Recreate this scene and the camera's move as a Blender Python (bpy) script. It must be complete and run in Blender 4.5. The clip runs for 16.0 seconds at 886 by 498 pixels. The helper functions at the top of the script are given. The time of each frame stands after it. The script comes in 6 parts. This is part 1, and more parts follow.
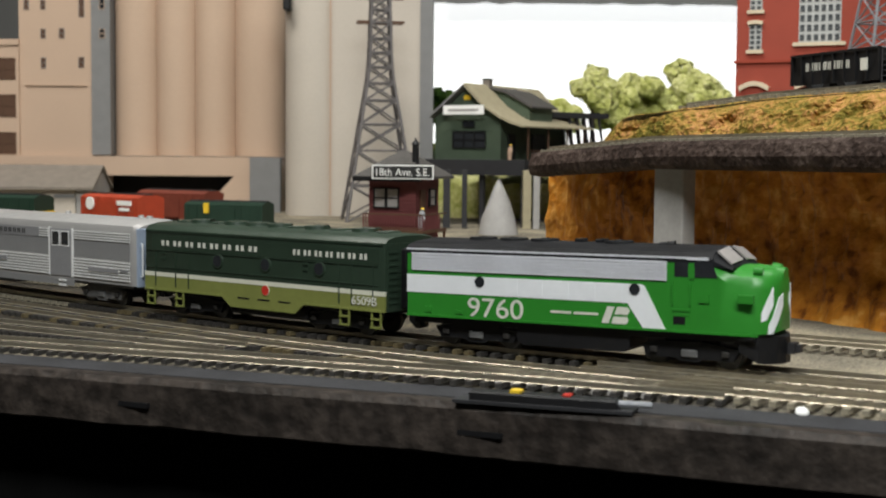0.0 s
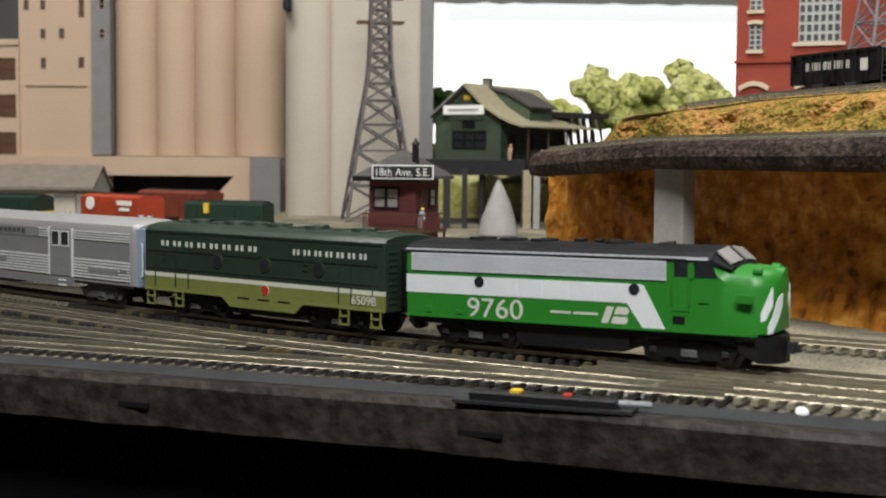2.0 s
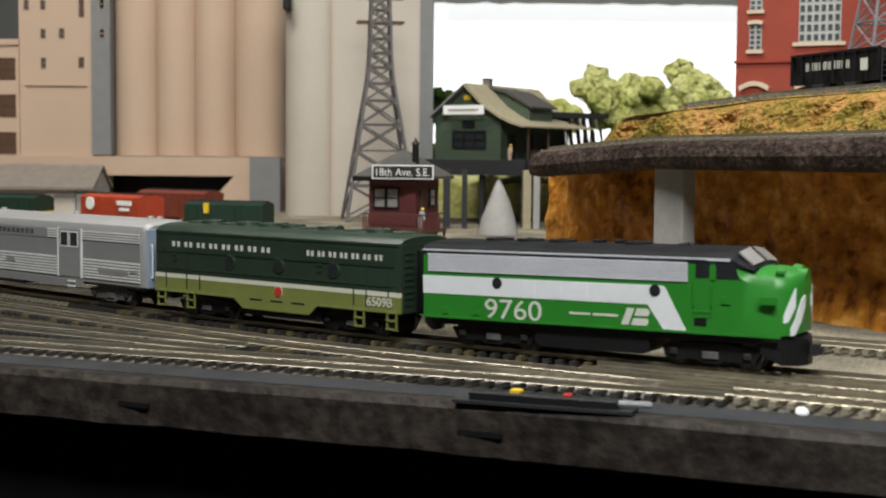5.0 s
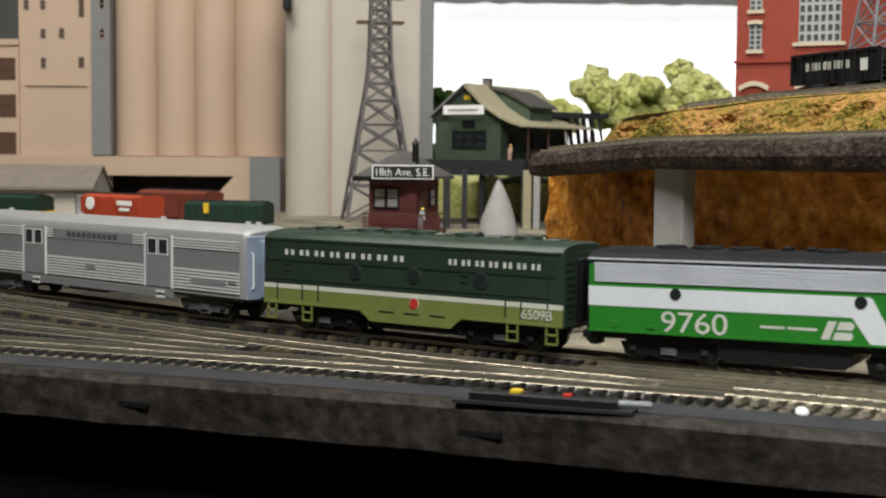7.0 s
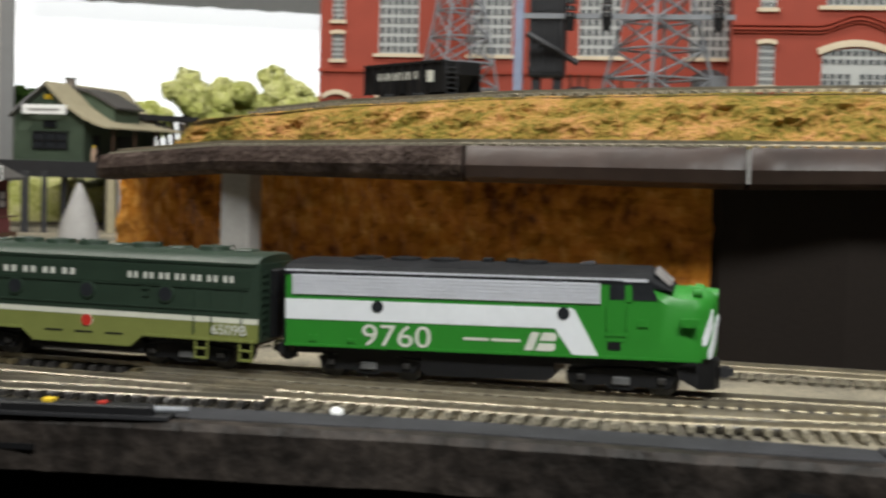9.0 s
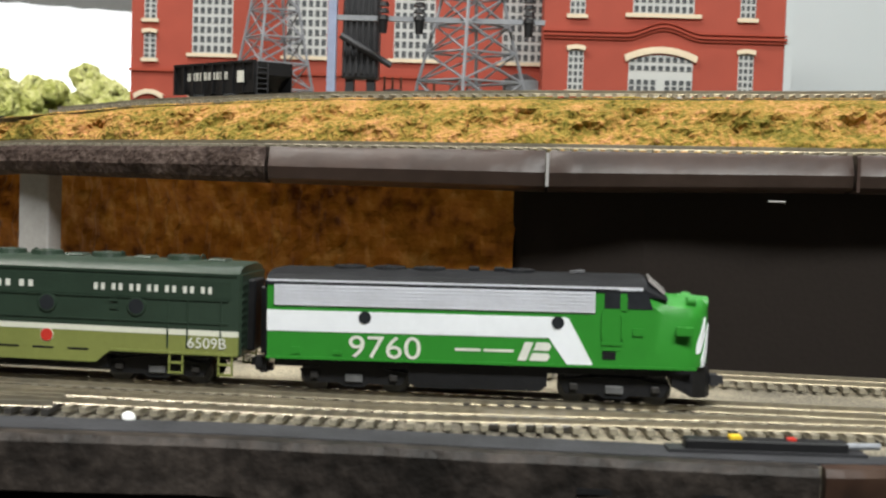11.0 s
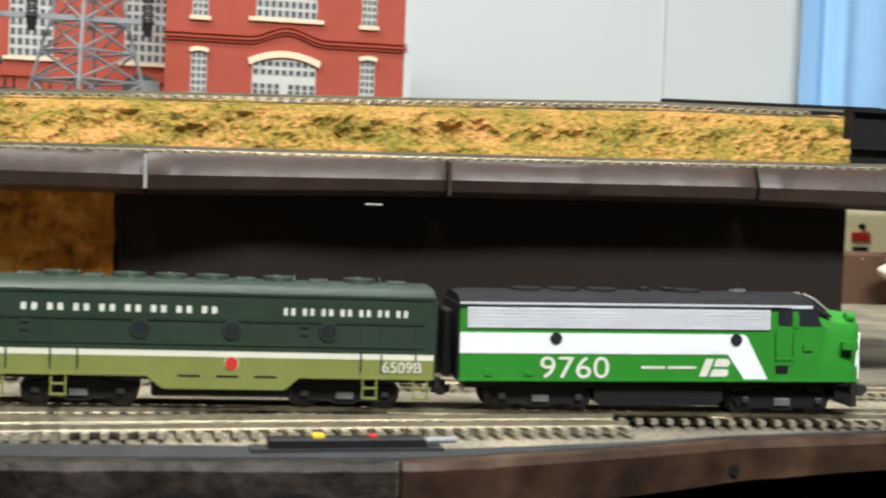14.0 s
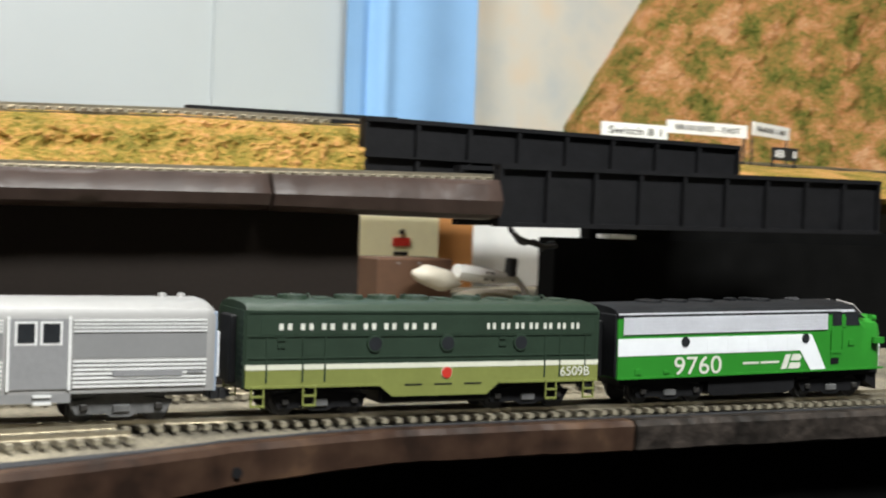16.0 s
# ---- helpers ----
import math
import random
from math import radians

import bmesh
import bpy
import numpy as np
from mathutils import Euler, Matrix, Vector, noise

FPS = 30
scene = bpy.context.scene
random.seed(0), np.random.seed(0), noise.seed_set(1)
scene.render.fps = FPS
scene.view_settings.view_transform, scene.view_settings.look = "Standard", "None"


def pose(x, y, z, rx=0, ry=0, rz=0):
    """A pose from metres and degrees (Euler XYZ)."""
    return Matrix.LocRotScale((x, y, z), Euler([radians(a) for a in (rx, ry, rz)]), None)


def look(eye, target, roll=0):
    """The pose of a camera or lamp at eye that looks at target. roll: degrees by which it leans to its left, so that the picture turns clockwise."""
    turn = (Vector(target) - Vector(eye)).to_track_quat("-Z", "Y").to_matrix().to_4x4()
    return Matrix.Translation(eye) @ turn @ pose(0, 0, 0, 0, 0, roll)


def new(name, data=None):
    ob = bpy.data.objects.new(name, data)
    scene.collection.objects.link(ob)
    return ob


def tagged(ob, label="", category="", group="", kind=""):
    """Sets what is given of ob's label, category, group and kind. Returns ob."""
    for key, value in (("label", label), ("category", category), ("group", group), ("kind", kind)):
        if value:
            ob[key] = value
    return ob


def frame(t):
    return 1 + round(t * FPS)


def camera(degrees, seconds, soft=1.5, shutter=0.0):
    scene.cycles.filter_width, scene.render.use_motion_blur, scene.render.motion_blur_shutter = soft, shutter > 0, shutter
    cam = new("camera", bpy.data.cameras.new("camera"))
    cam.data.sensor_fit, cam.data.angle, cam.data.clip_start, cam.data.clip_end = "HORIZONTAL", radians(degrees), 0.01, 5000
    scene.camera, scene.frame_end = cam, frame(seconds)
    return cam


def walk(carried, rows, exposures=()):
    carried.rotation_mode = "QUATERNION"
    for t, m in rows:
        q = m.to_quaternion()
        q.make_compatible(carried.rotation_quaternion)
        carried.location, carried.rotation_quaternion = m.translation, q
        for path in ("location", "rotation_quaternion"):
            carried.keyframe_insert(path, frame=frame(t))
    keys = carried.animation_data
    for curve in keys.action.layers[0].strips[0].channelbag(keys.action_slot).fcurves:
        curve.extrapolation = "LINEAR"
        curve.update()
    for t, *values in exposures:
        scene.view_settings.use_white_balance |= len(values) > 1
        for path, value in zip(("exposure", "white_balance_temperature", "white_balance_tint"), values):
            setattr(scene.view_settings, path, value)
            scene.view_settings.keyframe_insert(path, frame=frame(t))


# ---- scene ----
cam = camera(35.5, 16.0, soft=2.0, shutter=0.5)
cam.data.dof.use_dof, cam.data.dof.focus_distance, cam.data.dof.aperture_fstop = True, 0.8, 26.0


def eye_pose(yaw, pitch, roll):
    # the head turns on a stand; the lens sits a little ahead of the pivot
    a = radians(yaw)
    eye = Vector((PIVOT * math.sin(a), PIVOT * math.cos(a), EYE_Z))
    p = radians(pitch)
    aim = eye + Vector((math.sin(a) * math.cos(p), math.cos(a) * math.cos(p), math.sin(p)))
    return look(eye, aim, roll)


PIVOT, EYE_Z = 0.0884, 0.0876
walk(cam, [
    (0, eye_pose(-26.24, -3.97, 0.49)),
    (4.2, eye_pose(-26.24, -3.97, 0.49)),
    (7, eye_pose(-26.24, -3.97, 0.49)),
    (7.5, eye_pose(-26.24, -3.97, 0.49)),
    (8, eye_pose(-20.97, -3.95, 1.44)),
    (8.5, eye_pose(-15.56, -3.80, 1.17)),
    (9, eye_pose(-10.06, -3.46, 1.61)),
    (9.2, eye_pose(-7.99, -3.44, 1.25)),
    (9.6, eye_pose(-5.50, -3.38, 1.40)),
    (10.2, eye_pose(-4.20, -3.28, 1.60)),
    (10.8, eye_pose(-3.30, -3.18, 1.80)),
    (11.3, eye_pose(-1.86, -3.09, 1.95)),
    (11.5, eye_pose(-0.84, -3.03, 1.92)),
    (12, eye_pose(2.34, -2.91, 1.92)),
    (12.5, eye_pose(3.57, -2.85, 1.97)),
    (13, eye_pose(5.36, -2.77, 1.97)),
    (13.5, eye_pose(9.06, -2.60, 2.11)),
    (14, eye_pose(11.64, -2.45, 2.25)),
    (14.5, eye_pose(16.39, -2.19, 2.53)),
    (15, eye_pose(20.79, -1.94, 2.51)),
    (15.5, eye_pose(24.85, -1.71, 2.57)),
    (16, eye_pose(29.25, -1.45, 2.07)),
], exposures=[(0, -0.37), (7.5, -0.37), (9.0, -0.37), (11.5, 0.12), (13.0, 0.25), (14.5, 0.36), (15.3, 0.40), (16, 0.26)])

# ---- world and light ----
world = bpy.data.worlds.new("room_air")
scene.world = world
world.use_nodes = True
world.node_tree.nodes["Background"].inputs[0].default_value = (0.9, 0.95, 1.0, 1)
world.node_tree.nodes["Background"].inputs[1].default_value = 0.025


def area_lamp(name, eye, target, sx, sy, watts, color):
    data = bpy.data.lights.new(name, "AREA")
    data.shape, data.size, data.size_y, data.energy, data.color = "RECTANGLE", sx, sy, watts, color
    ob = new(name, data)
    ob.matrix_world = look(eye, target)
    return ob


WARM, COOL = (1.0, 0.96, 0.89), (0.98, 1.0, 0.97)
area_lamp("ceiling_tube", (0.35, -0.45, 1.45), (0.25, 0.7, 0), 1.2, 0.25, 58, COOL)
area_lamp("ceiling_tube", (-0.95, 0.72, 1.75), (-0.95, 1.5, 0), 1.2, 0.25, 40, WARM)
area_lamp("ceiling_tube", (0.3, 1.35, 1.75), (0.3, 1.5, 0), 1.2, 0.25, 17, COOL)

# ---- materials ----


def mat(name, color, rough=0.6, metal=0.0, vary=0.15, scale=60.0, bump=0.15, fine=400.0, spec=0.4):
    m = bpy.data.materials.new(name)
    m.use_nodes = True
    nt = m.node_tree
    b = nt.nodes["Principled BSDF"]
    b.inputs["Roughness"].default_value = rough
    b.inputs["Metallic"].default_value = metal
    b.inputs["Specular IOR Level"].default_value = spec
    tc = nt.nodes.new("ShaderNodeTexCoord")
    n1 = nt.nodes.new("ShaderNodeTexNoise")
    n1.inputs["Scale"].default_value, n1.inputs["Detail"].default_value = scale, 6
    n2 = nt.nodes.new("ShaderNodeTexNoise")
    n2.inputs["Scale"].default_value, n2.inputs["Detail"].default_value = fine, 3
    nt.links.new(tc.outputs["Object"], n1.inputs["Vector"])
    nt.links.new(tc.outputs["Object"], n2.inputs["Vector"])
    ramp = nt.nodes.new("ShaderNodeValToRGB")
    lo = [c * (1 - vary) for c in color]
    hi = [min(1, c * (1 + vary)) for c in color]
    ramp.color_ramp.elements[0].color, ramp.color_ramp.elements[0].position = (*lo, 1), 0.3
    ramp.color_ramp.elements[1].color, ramp.color_ramp.elements[1].position = (*hi, 1), 0.7
    mix = nt.nodes.new("ShaderNodeMath")
    mix.operation = "MULTIPLY_ADD"
    mix.inputs[1].default_value, mix.inputs[2].default_value = 0.35, 0.0
    add = nt.nodes.new("ShaderNodeMath")
    add.operation = "MULTIPLY_ADD"
    add.inputs[1].default_value = 0.65
    nt.links.new(n2.outputs["Fac"], mix.inputs[0])
    nt.links.new(n1.outputs["Fac"], add.inputs[0])
    nt.links.new(mix.outputs[0], add.inputs[2])
    nt.links.new(add.outputs[0], ramp.inputs["Fac"])
    nt.links.new(ramp.outputs[0], b.inputs["Base Color"])
    if bump:
        bp = nt.nodes.new("ShaderNodeBump")
        bp.inputs["Strength"].default_value, bp.inputs["Distance"].default_value = bump, 0.001
        nt.links.new(n2.outputs["Fac"], bp.inputs["Height"])
        nt.links.new(bp.outputs[0], b.inputs["Normal"])
    return m


def patchy(name, colors, rough=0.9, scale=30.0, fine=250.0, bump=0.6, dist=0.002):
    """Scenery foam, rock or gravel: several colours in patches with a fine speckle."""
    m = mat(name, colors[0], rough, 0, 0.2, scale, 0, fine, 0.15)
    nt = m.node_tree
    coarse, speck = [n for n in nt.nodes if n.type == "MATH"][1], [n for n in nt.nodes if n.type == "MATH"][0]
    coarse.inputs[1].default_value, speck.inputs[1].default_value = 0.5, 0.5
    ramp = [n for n in nt.nodes if n.type == "VALTORGB"][0]
    el = ramp.color_ramp.elements
    while len(el) < len(colors):
        el.new(0.5)
    for i, c in enumerate(colors):
        el[i].position = 0.38 + 0.25 * i / (len(colors) - 1)
        el[i].color = (*c, 1)
    n2 = [n for n in nt.nodes if n.type == "TEX_NOISE"][1]
    bp = nt.nodes.new("ShaderNodeBump")
    bp.inputs["Strength"].default_value, bp.inputs["Distance"].default_value = bump, dist
    nt.links.new(n2.outputs["Fac"], bp.inputs["Height"])
    nt.links.new(bp.outputs[0], nt.nodes["Principled BSDF"].inputs["Normal"])
    return m


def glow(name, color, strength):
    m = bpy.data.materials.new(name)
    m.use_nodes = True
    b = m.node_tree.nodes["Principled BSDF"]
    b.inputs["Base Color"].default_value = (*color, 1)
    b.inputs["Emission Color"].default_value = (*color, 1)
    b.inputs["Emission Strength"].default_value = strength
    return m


GREEN = mat("signal_green_paint", (0.025, 0.205, 0.022), 0.38, vary=0.08, bump=0.05)
WHITE = mat("white_paint", (0.75, 0.77, 0.8), 0.4, vary=0.05, bump=0.05)
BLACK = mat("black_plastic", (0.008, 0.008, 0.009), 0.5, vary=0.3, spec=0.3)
ROOFBLACK = mat("weathered_black_roof", (0.010, 0.0105, 0.012), 0.6, vary=0.4, scale=90, spec=0.15)
GRILLE = mat("stainless_grille", (0.66, 0.67, 0.72), 0.38, 0.15, vary=0.08)
DKGREEN = mat("dark_green_paint", (0.021, 0.037, 0.024), 0.42, vary=0.15)
OLIVE = mat("light_green_paint", (0.18, 0.2, 0.055), 0.45, vary=0.1)
CREAM = mat("cream_stripe", (0.62, 0.62, 0.52), 0.5, vary=0.06)
LETTER = mat("lettering", (0.62, 0.62, 0.56), 0.5, vary=0.1)
RED = mat("red_paint", (0.45, 0.03, 0.02), 0.45)
SILVER = mat("silver_paint", (0.25, 0.25, 0.255), 0.42, 0.15, vary=0.06, bump=0.05)
SILVERROOF = mat("bright_silver_paint", (0.31, 0.305, 0.30), 0.45, 0.2, vary=0.06, bump=0.05)
SILVERLT = mat("fluted_silver", (0.8, 0.8, 0.8), 0.4, 0.2, vary=0.05)
GREYDOOR = mat("grey_door", (0.25, 0.25, 0.26), 0.5, 0.1, vary=0.06)
STEELBLUE = mat("blue_grey_end", (0.3, 0.36, 0.46), 0.45, 0.2, vary=0.1)
TRUCKGREY = mat("truck_grey", (0.1, 0.1, 0.1), 0.6, vary=0.3, scale=200)
# on black trucks this lighter grey stands in for highlights on the boxes
JOURNAL = mat("journal_grey", (0.035, 0.033, 0.031), 0.5, 0.3, vary=0.3)
WHEEL = mat("wheel_steel", (0.1, 0.1, 0.1), 0.4, 0.7)
RAIL = mat("nickel_rail", (0.42, 0.38, 0.3), 0.35, 0.8, vary=0.25)
TIE = mat("dark_tie", (0.03, 0.027, 0.024), 0.8, vary=0.4, scale=200)
TIEYL = mat("yellow_lit_tie", (0.11, 0.085, 0.042), 0.75, vary=0.4, scale=200)
TIELT = mat("weathered_tie", (0.23, 0.205, 0.15), 0.8, vary=0.4, scale=200)
PANEGLASS = mat("hazy_pane", (0.075, 0.08, 0.085), 0.2, vary=0.35, scale=150)
GLASS = mat("dark_window", (0.02, 0.022, 0.025), 0.15, vary=0.3)
CLEAR = mat("greyish_windshield", (0.3, 0.28, 0.27), 0.15)
BRICKRED = mat("brick_red", (0.30, 0.053, 0.031), 0.75, vary=0.1, scale=40, fine=900, bump=0.3)
BRICKDK = mat("brick_cornice", (0.29, 0.043, 0.021), 0.75, vary=0.1)
STONE = mat("cream_stone", (0.62, 0.52, 0.38), 0.7, vary=0.08)
SASH = mat("grey_sash", (0.44, 0.45, 0.44), 0.6, vary=0.06)
STEEL = mat("grey_steel", (0.23, 0.24, 0.26), 0.55, 0.3, vary=0.2)
POSTBLUE = mat("blue_grey_post", (0.26, 0.3, 0.42), 0.5, 0.1)
DARK = mat("dark_steel", (0.03, 0.03, 0.033), 0.5, 0.2)
GIRDER = mat("girder_black", (0.008, 0.008, 0.0092), 0.5, 0.0, vary=0.3, scale=120, spec=0.25)
BEIGE = mat("elevator_beige", (0.5, 0.365, 0.27), 0.75, vary=0.05, scale=8, fine=300)
CONCRETE = mat("pale_concrete", (0.5, 0.45, 0.39), 0.8, vary=0.07, scale=9, fine=300)
GREYWALL = mat("grey_trim_wall", (0.2, 0.2, 0.2), 0.7, vary=0.08)
ROOFGREY = mat("grey_shingle", (0.22, 0.19, 0.16), 0.85, vary=0.15, scale=80)
CABINROOF = mat("dark_grey_shingle", (0.075, 0.07, 0.065), 0.85, vary=0.2, scale=120)
BROWNWIN = mat("brown_window", (0.09, 0.045, 0.025), 0.6)
MAROON = mat("maroon_boards", (0.13, 0.035, 0.035), 0.7, vary=0.15, scale=120)
DEPOTGREEN = mat("depot_green", (0.065, 0.092, 0.06), 0.75, vary=0.12, scale=60)
TAN = mat("tan_shingle", (0.34, 0.3, 0.2), 0.85, vary=0.15, scale=90)
PLANK = mat("dark_brown_gloss", (0.044, 0.029, 0.024), 0.38, vary=0.35, scale=22, bump=0.4, fine=120, spec=0.25)
ROUGHWOOD = patchy("rough_dark_wood", [(0.018, 0.011, 0.0085), (0.040, 0.026, 0.021), (0.085, 0.062, 0.052)], 0.7, 50, 260, 1.0, 0.003)
FASCIA = patchy("dark_plywood_edge", [(0.012, 0.0102, 0.009), (0.026, 0.0212, 0.0185), (0.052, 0.042, 0.036)], 0.5, 20, 140, 0.8, 0.002)
PANEL = mat("dark_brown_panel", (0.019, 0.015, 0.013), 0.9, vary=0.12, scale=8, spec=0.1)
ROADBED = mat("grey_roadbed", (0.03, 0.0305, 0.034), 0.8, vary=0.4, scale=45, bump=0.6, spec=0.25)
BALLAST = patchy("gravel_ballast", [(0.09, 0.082, 0.068), (0.22, 0.195, 0.148), (0.40, 0.35, 0.25)], 0.9, 14, 700, 0.9, 0.0015)
DARKBALLAST = patchy("dark_ballast", [(0.018, 0.017, 0.015), (0.05, 0.044, 0.036), (0.15, 0.125, 0.08)], 0.9, 22, 600, 0.9, 0.0015)
EDGEWOOD = patchy("worn_red_brown_wood", [(0.020, 0.012, 0.009), (0.038, 0.021, 0.0145), (0.052, 0.030, 0.020), (0.095, 0.054, 0.032)], 0.42, 9, 60, 0.5, 0.0015)
FOAM = patchy("embankment_foam", [(0.12, 0.105, 0.016), (0.24, 0.175, 0.034), (0.4, 0.225, 0.06), (0.54, 0.27, 0.11)], 0.95, 34, 330, 1.0, 0.006)
ROCK = patchy("orange_rock", [(0.15, 0.045, 0.009), (0.40, 0.145, 0.018), (0.52, 0.205, 0.026), (0.7, 0.36, 0.09)], 0.42, 16, 110, 0.8, 0.003)
HILL = patchy("hillside_foam", [(0.05, 0.075, 0.01), (0.22, 0.21, 0.045), (0.55, 0.22, 0.085), (0.72, 0.44, 0.24)], 0.95, 24, 330, 1.0, 0.008)
LEAF = patchy("tree_foam", [(0.42, 0.45, 0.11), (0.64, 0.65, 0.25), (0.8, 0.78, 0.42)], 0.95, 18, 150, 1.0, 0.004)
LEAFDK = patchy("dark_tree_foam", [(0.02, 0.05, 0.01), (0.05, 0.1, 0.015), (0.16, 0.18, 0.03)], 0.95, 18, 150, 1.0, 0.004)
BARK = mat("bark", (0.09, 0.06, 0.04), 0.9)
GREYPANEL = mat("pale_grey_panel", (0.42, 0.455, 0.47), 0.7, vary=0.03, scale=5, bump=0.05)
BLUECLOTH = mat("blue_cloth", (0.24, 0.43, 0.70), 0.85, vary=0.06, scale=12, spec=0.2)
PAINTSKY = patchy("painted_sky", [(0.5, 0.52, 0.51), (0.6, 0.575, 0.51), (0.65, 0.55, 0.43)], 0.8, 3, 14, 0.1, 0.001)
IVORY = mat("ivory_enamel", (0.85, 0.79, 0.52), 0.5, vary=0.05)
WOOD = mat("orange_wood", (0.5, 0.22, 0.07), 0.6, vary=0.15, scale=20)
WHITEPL = mat("white_plastic", (0.85, 0.85, 0.83), 0.45, vary=0.05)
YELLOW = mat("yellow_dot", (0.75, 0.5, 0.03), 0.5)
ORANGE = mat("boxcar_orange_red", (0.38, 0.05, 0.02), 0.55)
OXIDE = mat("boxcar_oxide", (0.16, 0.035, 0.02), 0.6)
CARGREEN = mat("boxcar_green", (0.011, 0.032, 0.02), 0.5)
SIGNWHITE = mat("sign_white", (0.84, 0.84, 0.82), 0.55, vary=0.03)
SIGNBLACK = mat("sign_black", (0.015, 0.015, 0.015), 0.5)
INK = mat("ink", (0.02, 0.02, 0.02), 0.6)
PALEPOST = mat("pale_post", (0.33, 0.32, 0.31), 0.7)
ROOMWALL = mat("room_wall", (0.3, 0.3, 0.29), 0.8, vary=0.04, scale=3)
ROOMFLOOR = mat("room_floor", (0.012, 0.011, 0.01), 0.8, vary=0.2, scale=4)
NEARBLACK = mat("near_black_matte", (0.004, 0.004, 0.004), 0.95, vary=0.3, spec=0.05)
# emission replaces the strong light falling on the backdrop
SKYGLOW = glow("glowing_white_backdrop", (0.97, 0.985, 1.0), 1.1)
SKIN = mat("figure_paint", (0.5, 0.35, 0.25), 0.6)
SHIRT = mat("figure_grey", (0.4, 0.42, 0.45), 0.6)

# ---- mesh helpers ----


def box(bm, x0, x1, y0, y1, z0, z1):
    v = [bm.verts.new((x, y, z)) for z in (z0, z1) for y in (y0, y1) for x in (x0, x1)]
    for f in ((0, 2, 3, 1), (4, 5, 7, 6), (0, 1, 5, 4), (2, 6, 7, 3), (0, 4, 6, 2), (1, 3, 7, 5)):
        bm.faces.new([v[i] for i in f])
    return v


def prism(bm, poly, a, b, axis="y"):
    """A closed outline of (u, w) pairs pushed from a to b along axis."""
    def at(u, w, s):
        return {"y": (u, s, w), "x": (s, u, w), "z": (u, w, s)}[axis]
    lo = [bm.verts.new(at(u, w, a)) for u, w in poly]
    hi = [bm.verts.new(at(u, w, b)) for u, w in poly]
    n = len(poly)
    bm.faces.new(lo)
    bm.faces.new(hi[::-1])
    for i in range(n):
        bm.faces.new((lo[i], hi[i], hi[(i + 1) % n], lo[(i + 1) % n]))


def tube(bm, p0, p1, r0, r1=None, seg=12):
    p0, p1 = Vector(p0), Vector(p1)
    r1 = r0 if r1 is None else r1
    q = (p1 - p0).to_track_quat("Z", "Y")
    a = [bm.verts.new(p0 + q @ Vector((r0 * math.cos(i * math.tau / seg), r0 * math.sin(i * math.tau / seg), 0))) for i in range(seg)]
    b = [bm.verts.new(p1 + q @ Vector((r1 * math.cos(i * math.tau / seg), r1 * math.sin(i * math.tau / seg), 0))) for i in range(seg)]
    bm.faces.new(a[::-1])
    bm.faces.new(b)
    for i in range(seg):
        bm.faces.new((a[i], a[(i + 1) % seg], b[(i + 1) % seg], b[i]))


def loft(bm, rings, closed=True):
    vs = [[bm.verts.new(p) for p in r] for r in rings]
    n = len(rings[0])
    for a, b in zip(vs, vs[1:]):
        for i in range(n if closed else n - 1):
            bm.faces.new((a[i], a[(i + 1) % n], b[(i + 1) % n], b[i]))
    if closed:
        bm.faces.new(vs[0][::-1])
        bm.faces.new(vs[-1])
    return vs


def bevel(bm, w, seg=1):
    bmesh.ops.bevel(bm, geom=bm.edges[:], offset=w, segments=seg, affect="EDGES", clamp_overlap=True)


def mesh_of(name, bm, material):
    bmesh.ops.recalc_face_normals(bm, faces=bm.faces[:])
    me = bpy.data.meshes.new(name)
    bm.to_mesh(me)
    bm.free()
    me.materials.append(material)
    return me


def part(name, bm, material, parent, label="", smooth=False):
    bmesh.ops.recalc_face_normals(bm, faces=bm.faces[:])
    me = bpy.data.meshes.new(name)
    if smooth:
        for f in bm.faces:
            f.smooth = True
        for e in bm.edges:
            if len(e.link_faces) == 2 and e.calc_face_angle() > 0.6:
                e.smooth = False
    bm.to_mesh(me)
    bm.free()
    me.materials.append(material)
    ob = new(name, me)
    if parent:
        ob.parent = parent
    return tagged(ob, label)


def block(name, x0, x1, y0, y1, z0, z1, material, parent, label="", bev=0.0):
    bm = bmesh.new()
    box(bm, x0, x1, y0, y1, z0, z1)
    if bev:
        bevel(bm, bev)
    return part(name, bm, material, parent, label)


def thing(name, m, label, category, group="", kind=""):
    ob = new(name)
    ob.empty_display_size = 0.02
    ob.matrix_world = m
    return tagged(ob, label, category, group, kind)


def structure(name, bm, material, label, smooth=False):
    ob = part(name, bm, material, None, label, smooth)
    return tagged(ob, label, kind="structure")


def letter_bars(name, count, width, height, x, y, z, out, material, parent):
    """A painted company name as plain bars, a pair of short uprights for each letter; out is the side's outward sign in y."""
    pitch = width / count
    lo, hi = min(y, y + out * 0.00025), max(y, y + out * 0.00025)
    for i in range(count):
        cx = x - width / 2 + pitch * (i + 0.5)
        bm = bmesh.new()
        h, q, st = height * 0.5, pitch * 0.30, pitch * 0.20
        box(bm, cx - q, cx - q + st, lo, hi, z - h, z + h)
        box(bm, cx + q - st, cx + q, lo, hi, z - h, z + h)
        part(name, bm, material, parent)


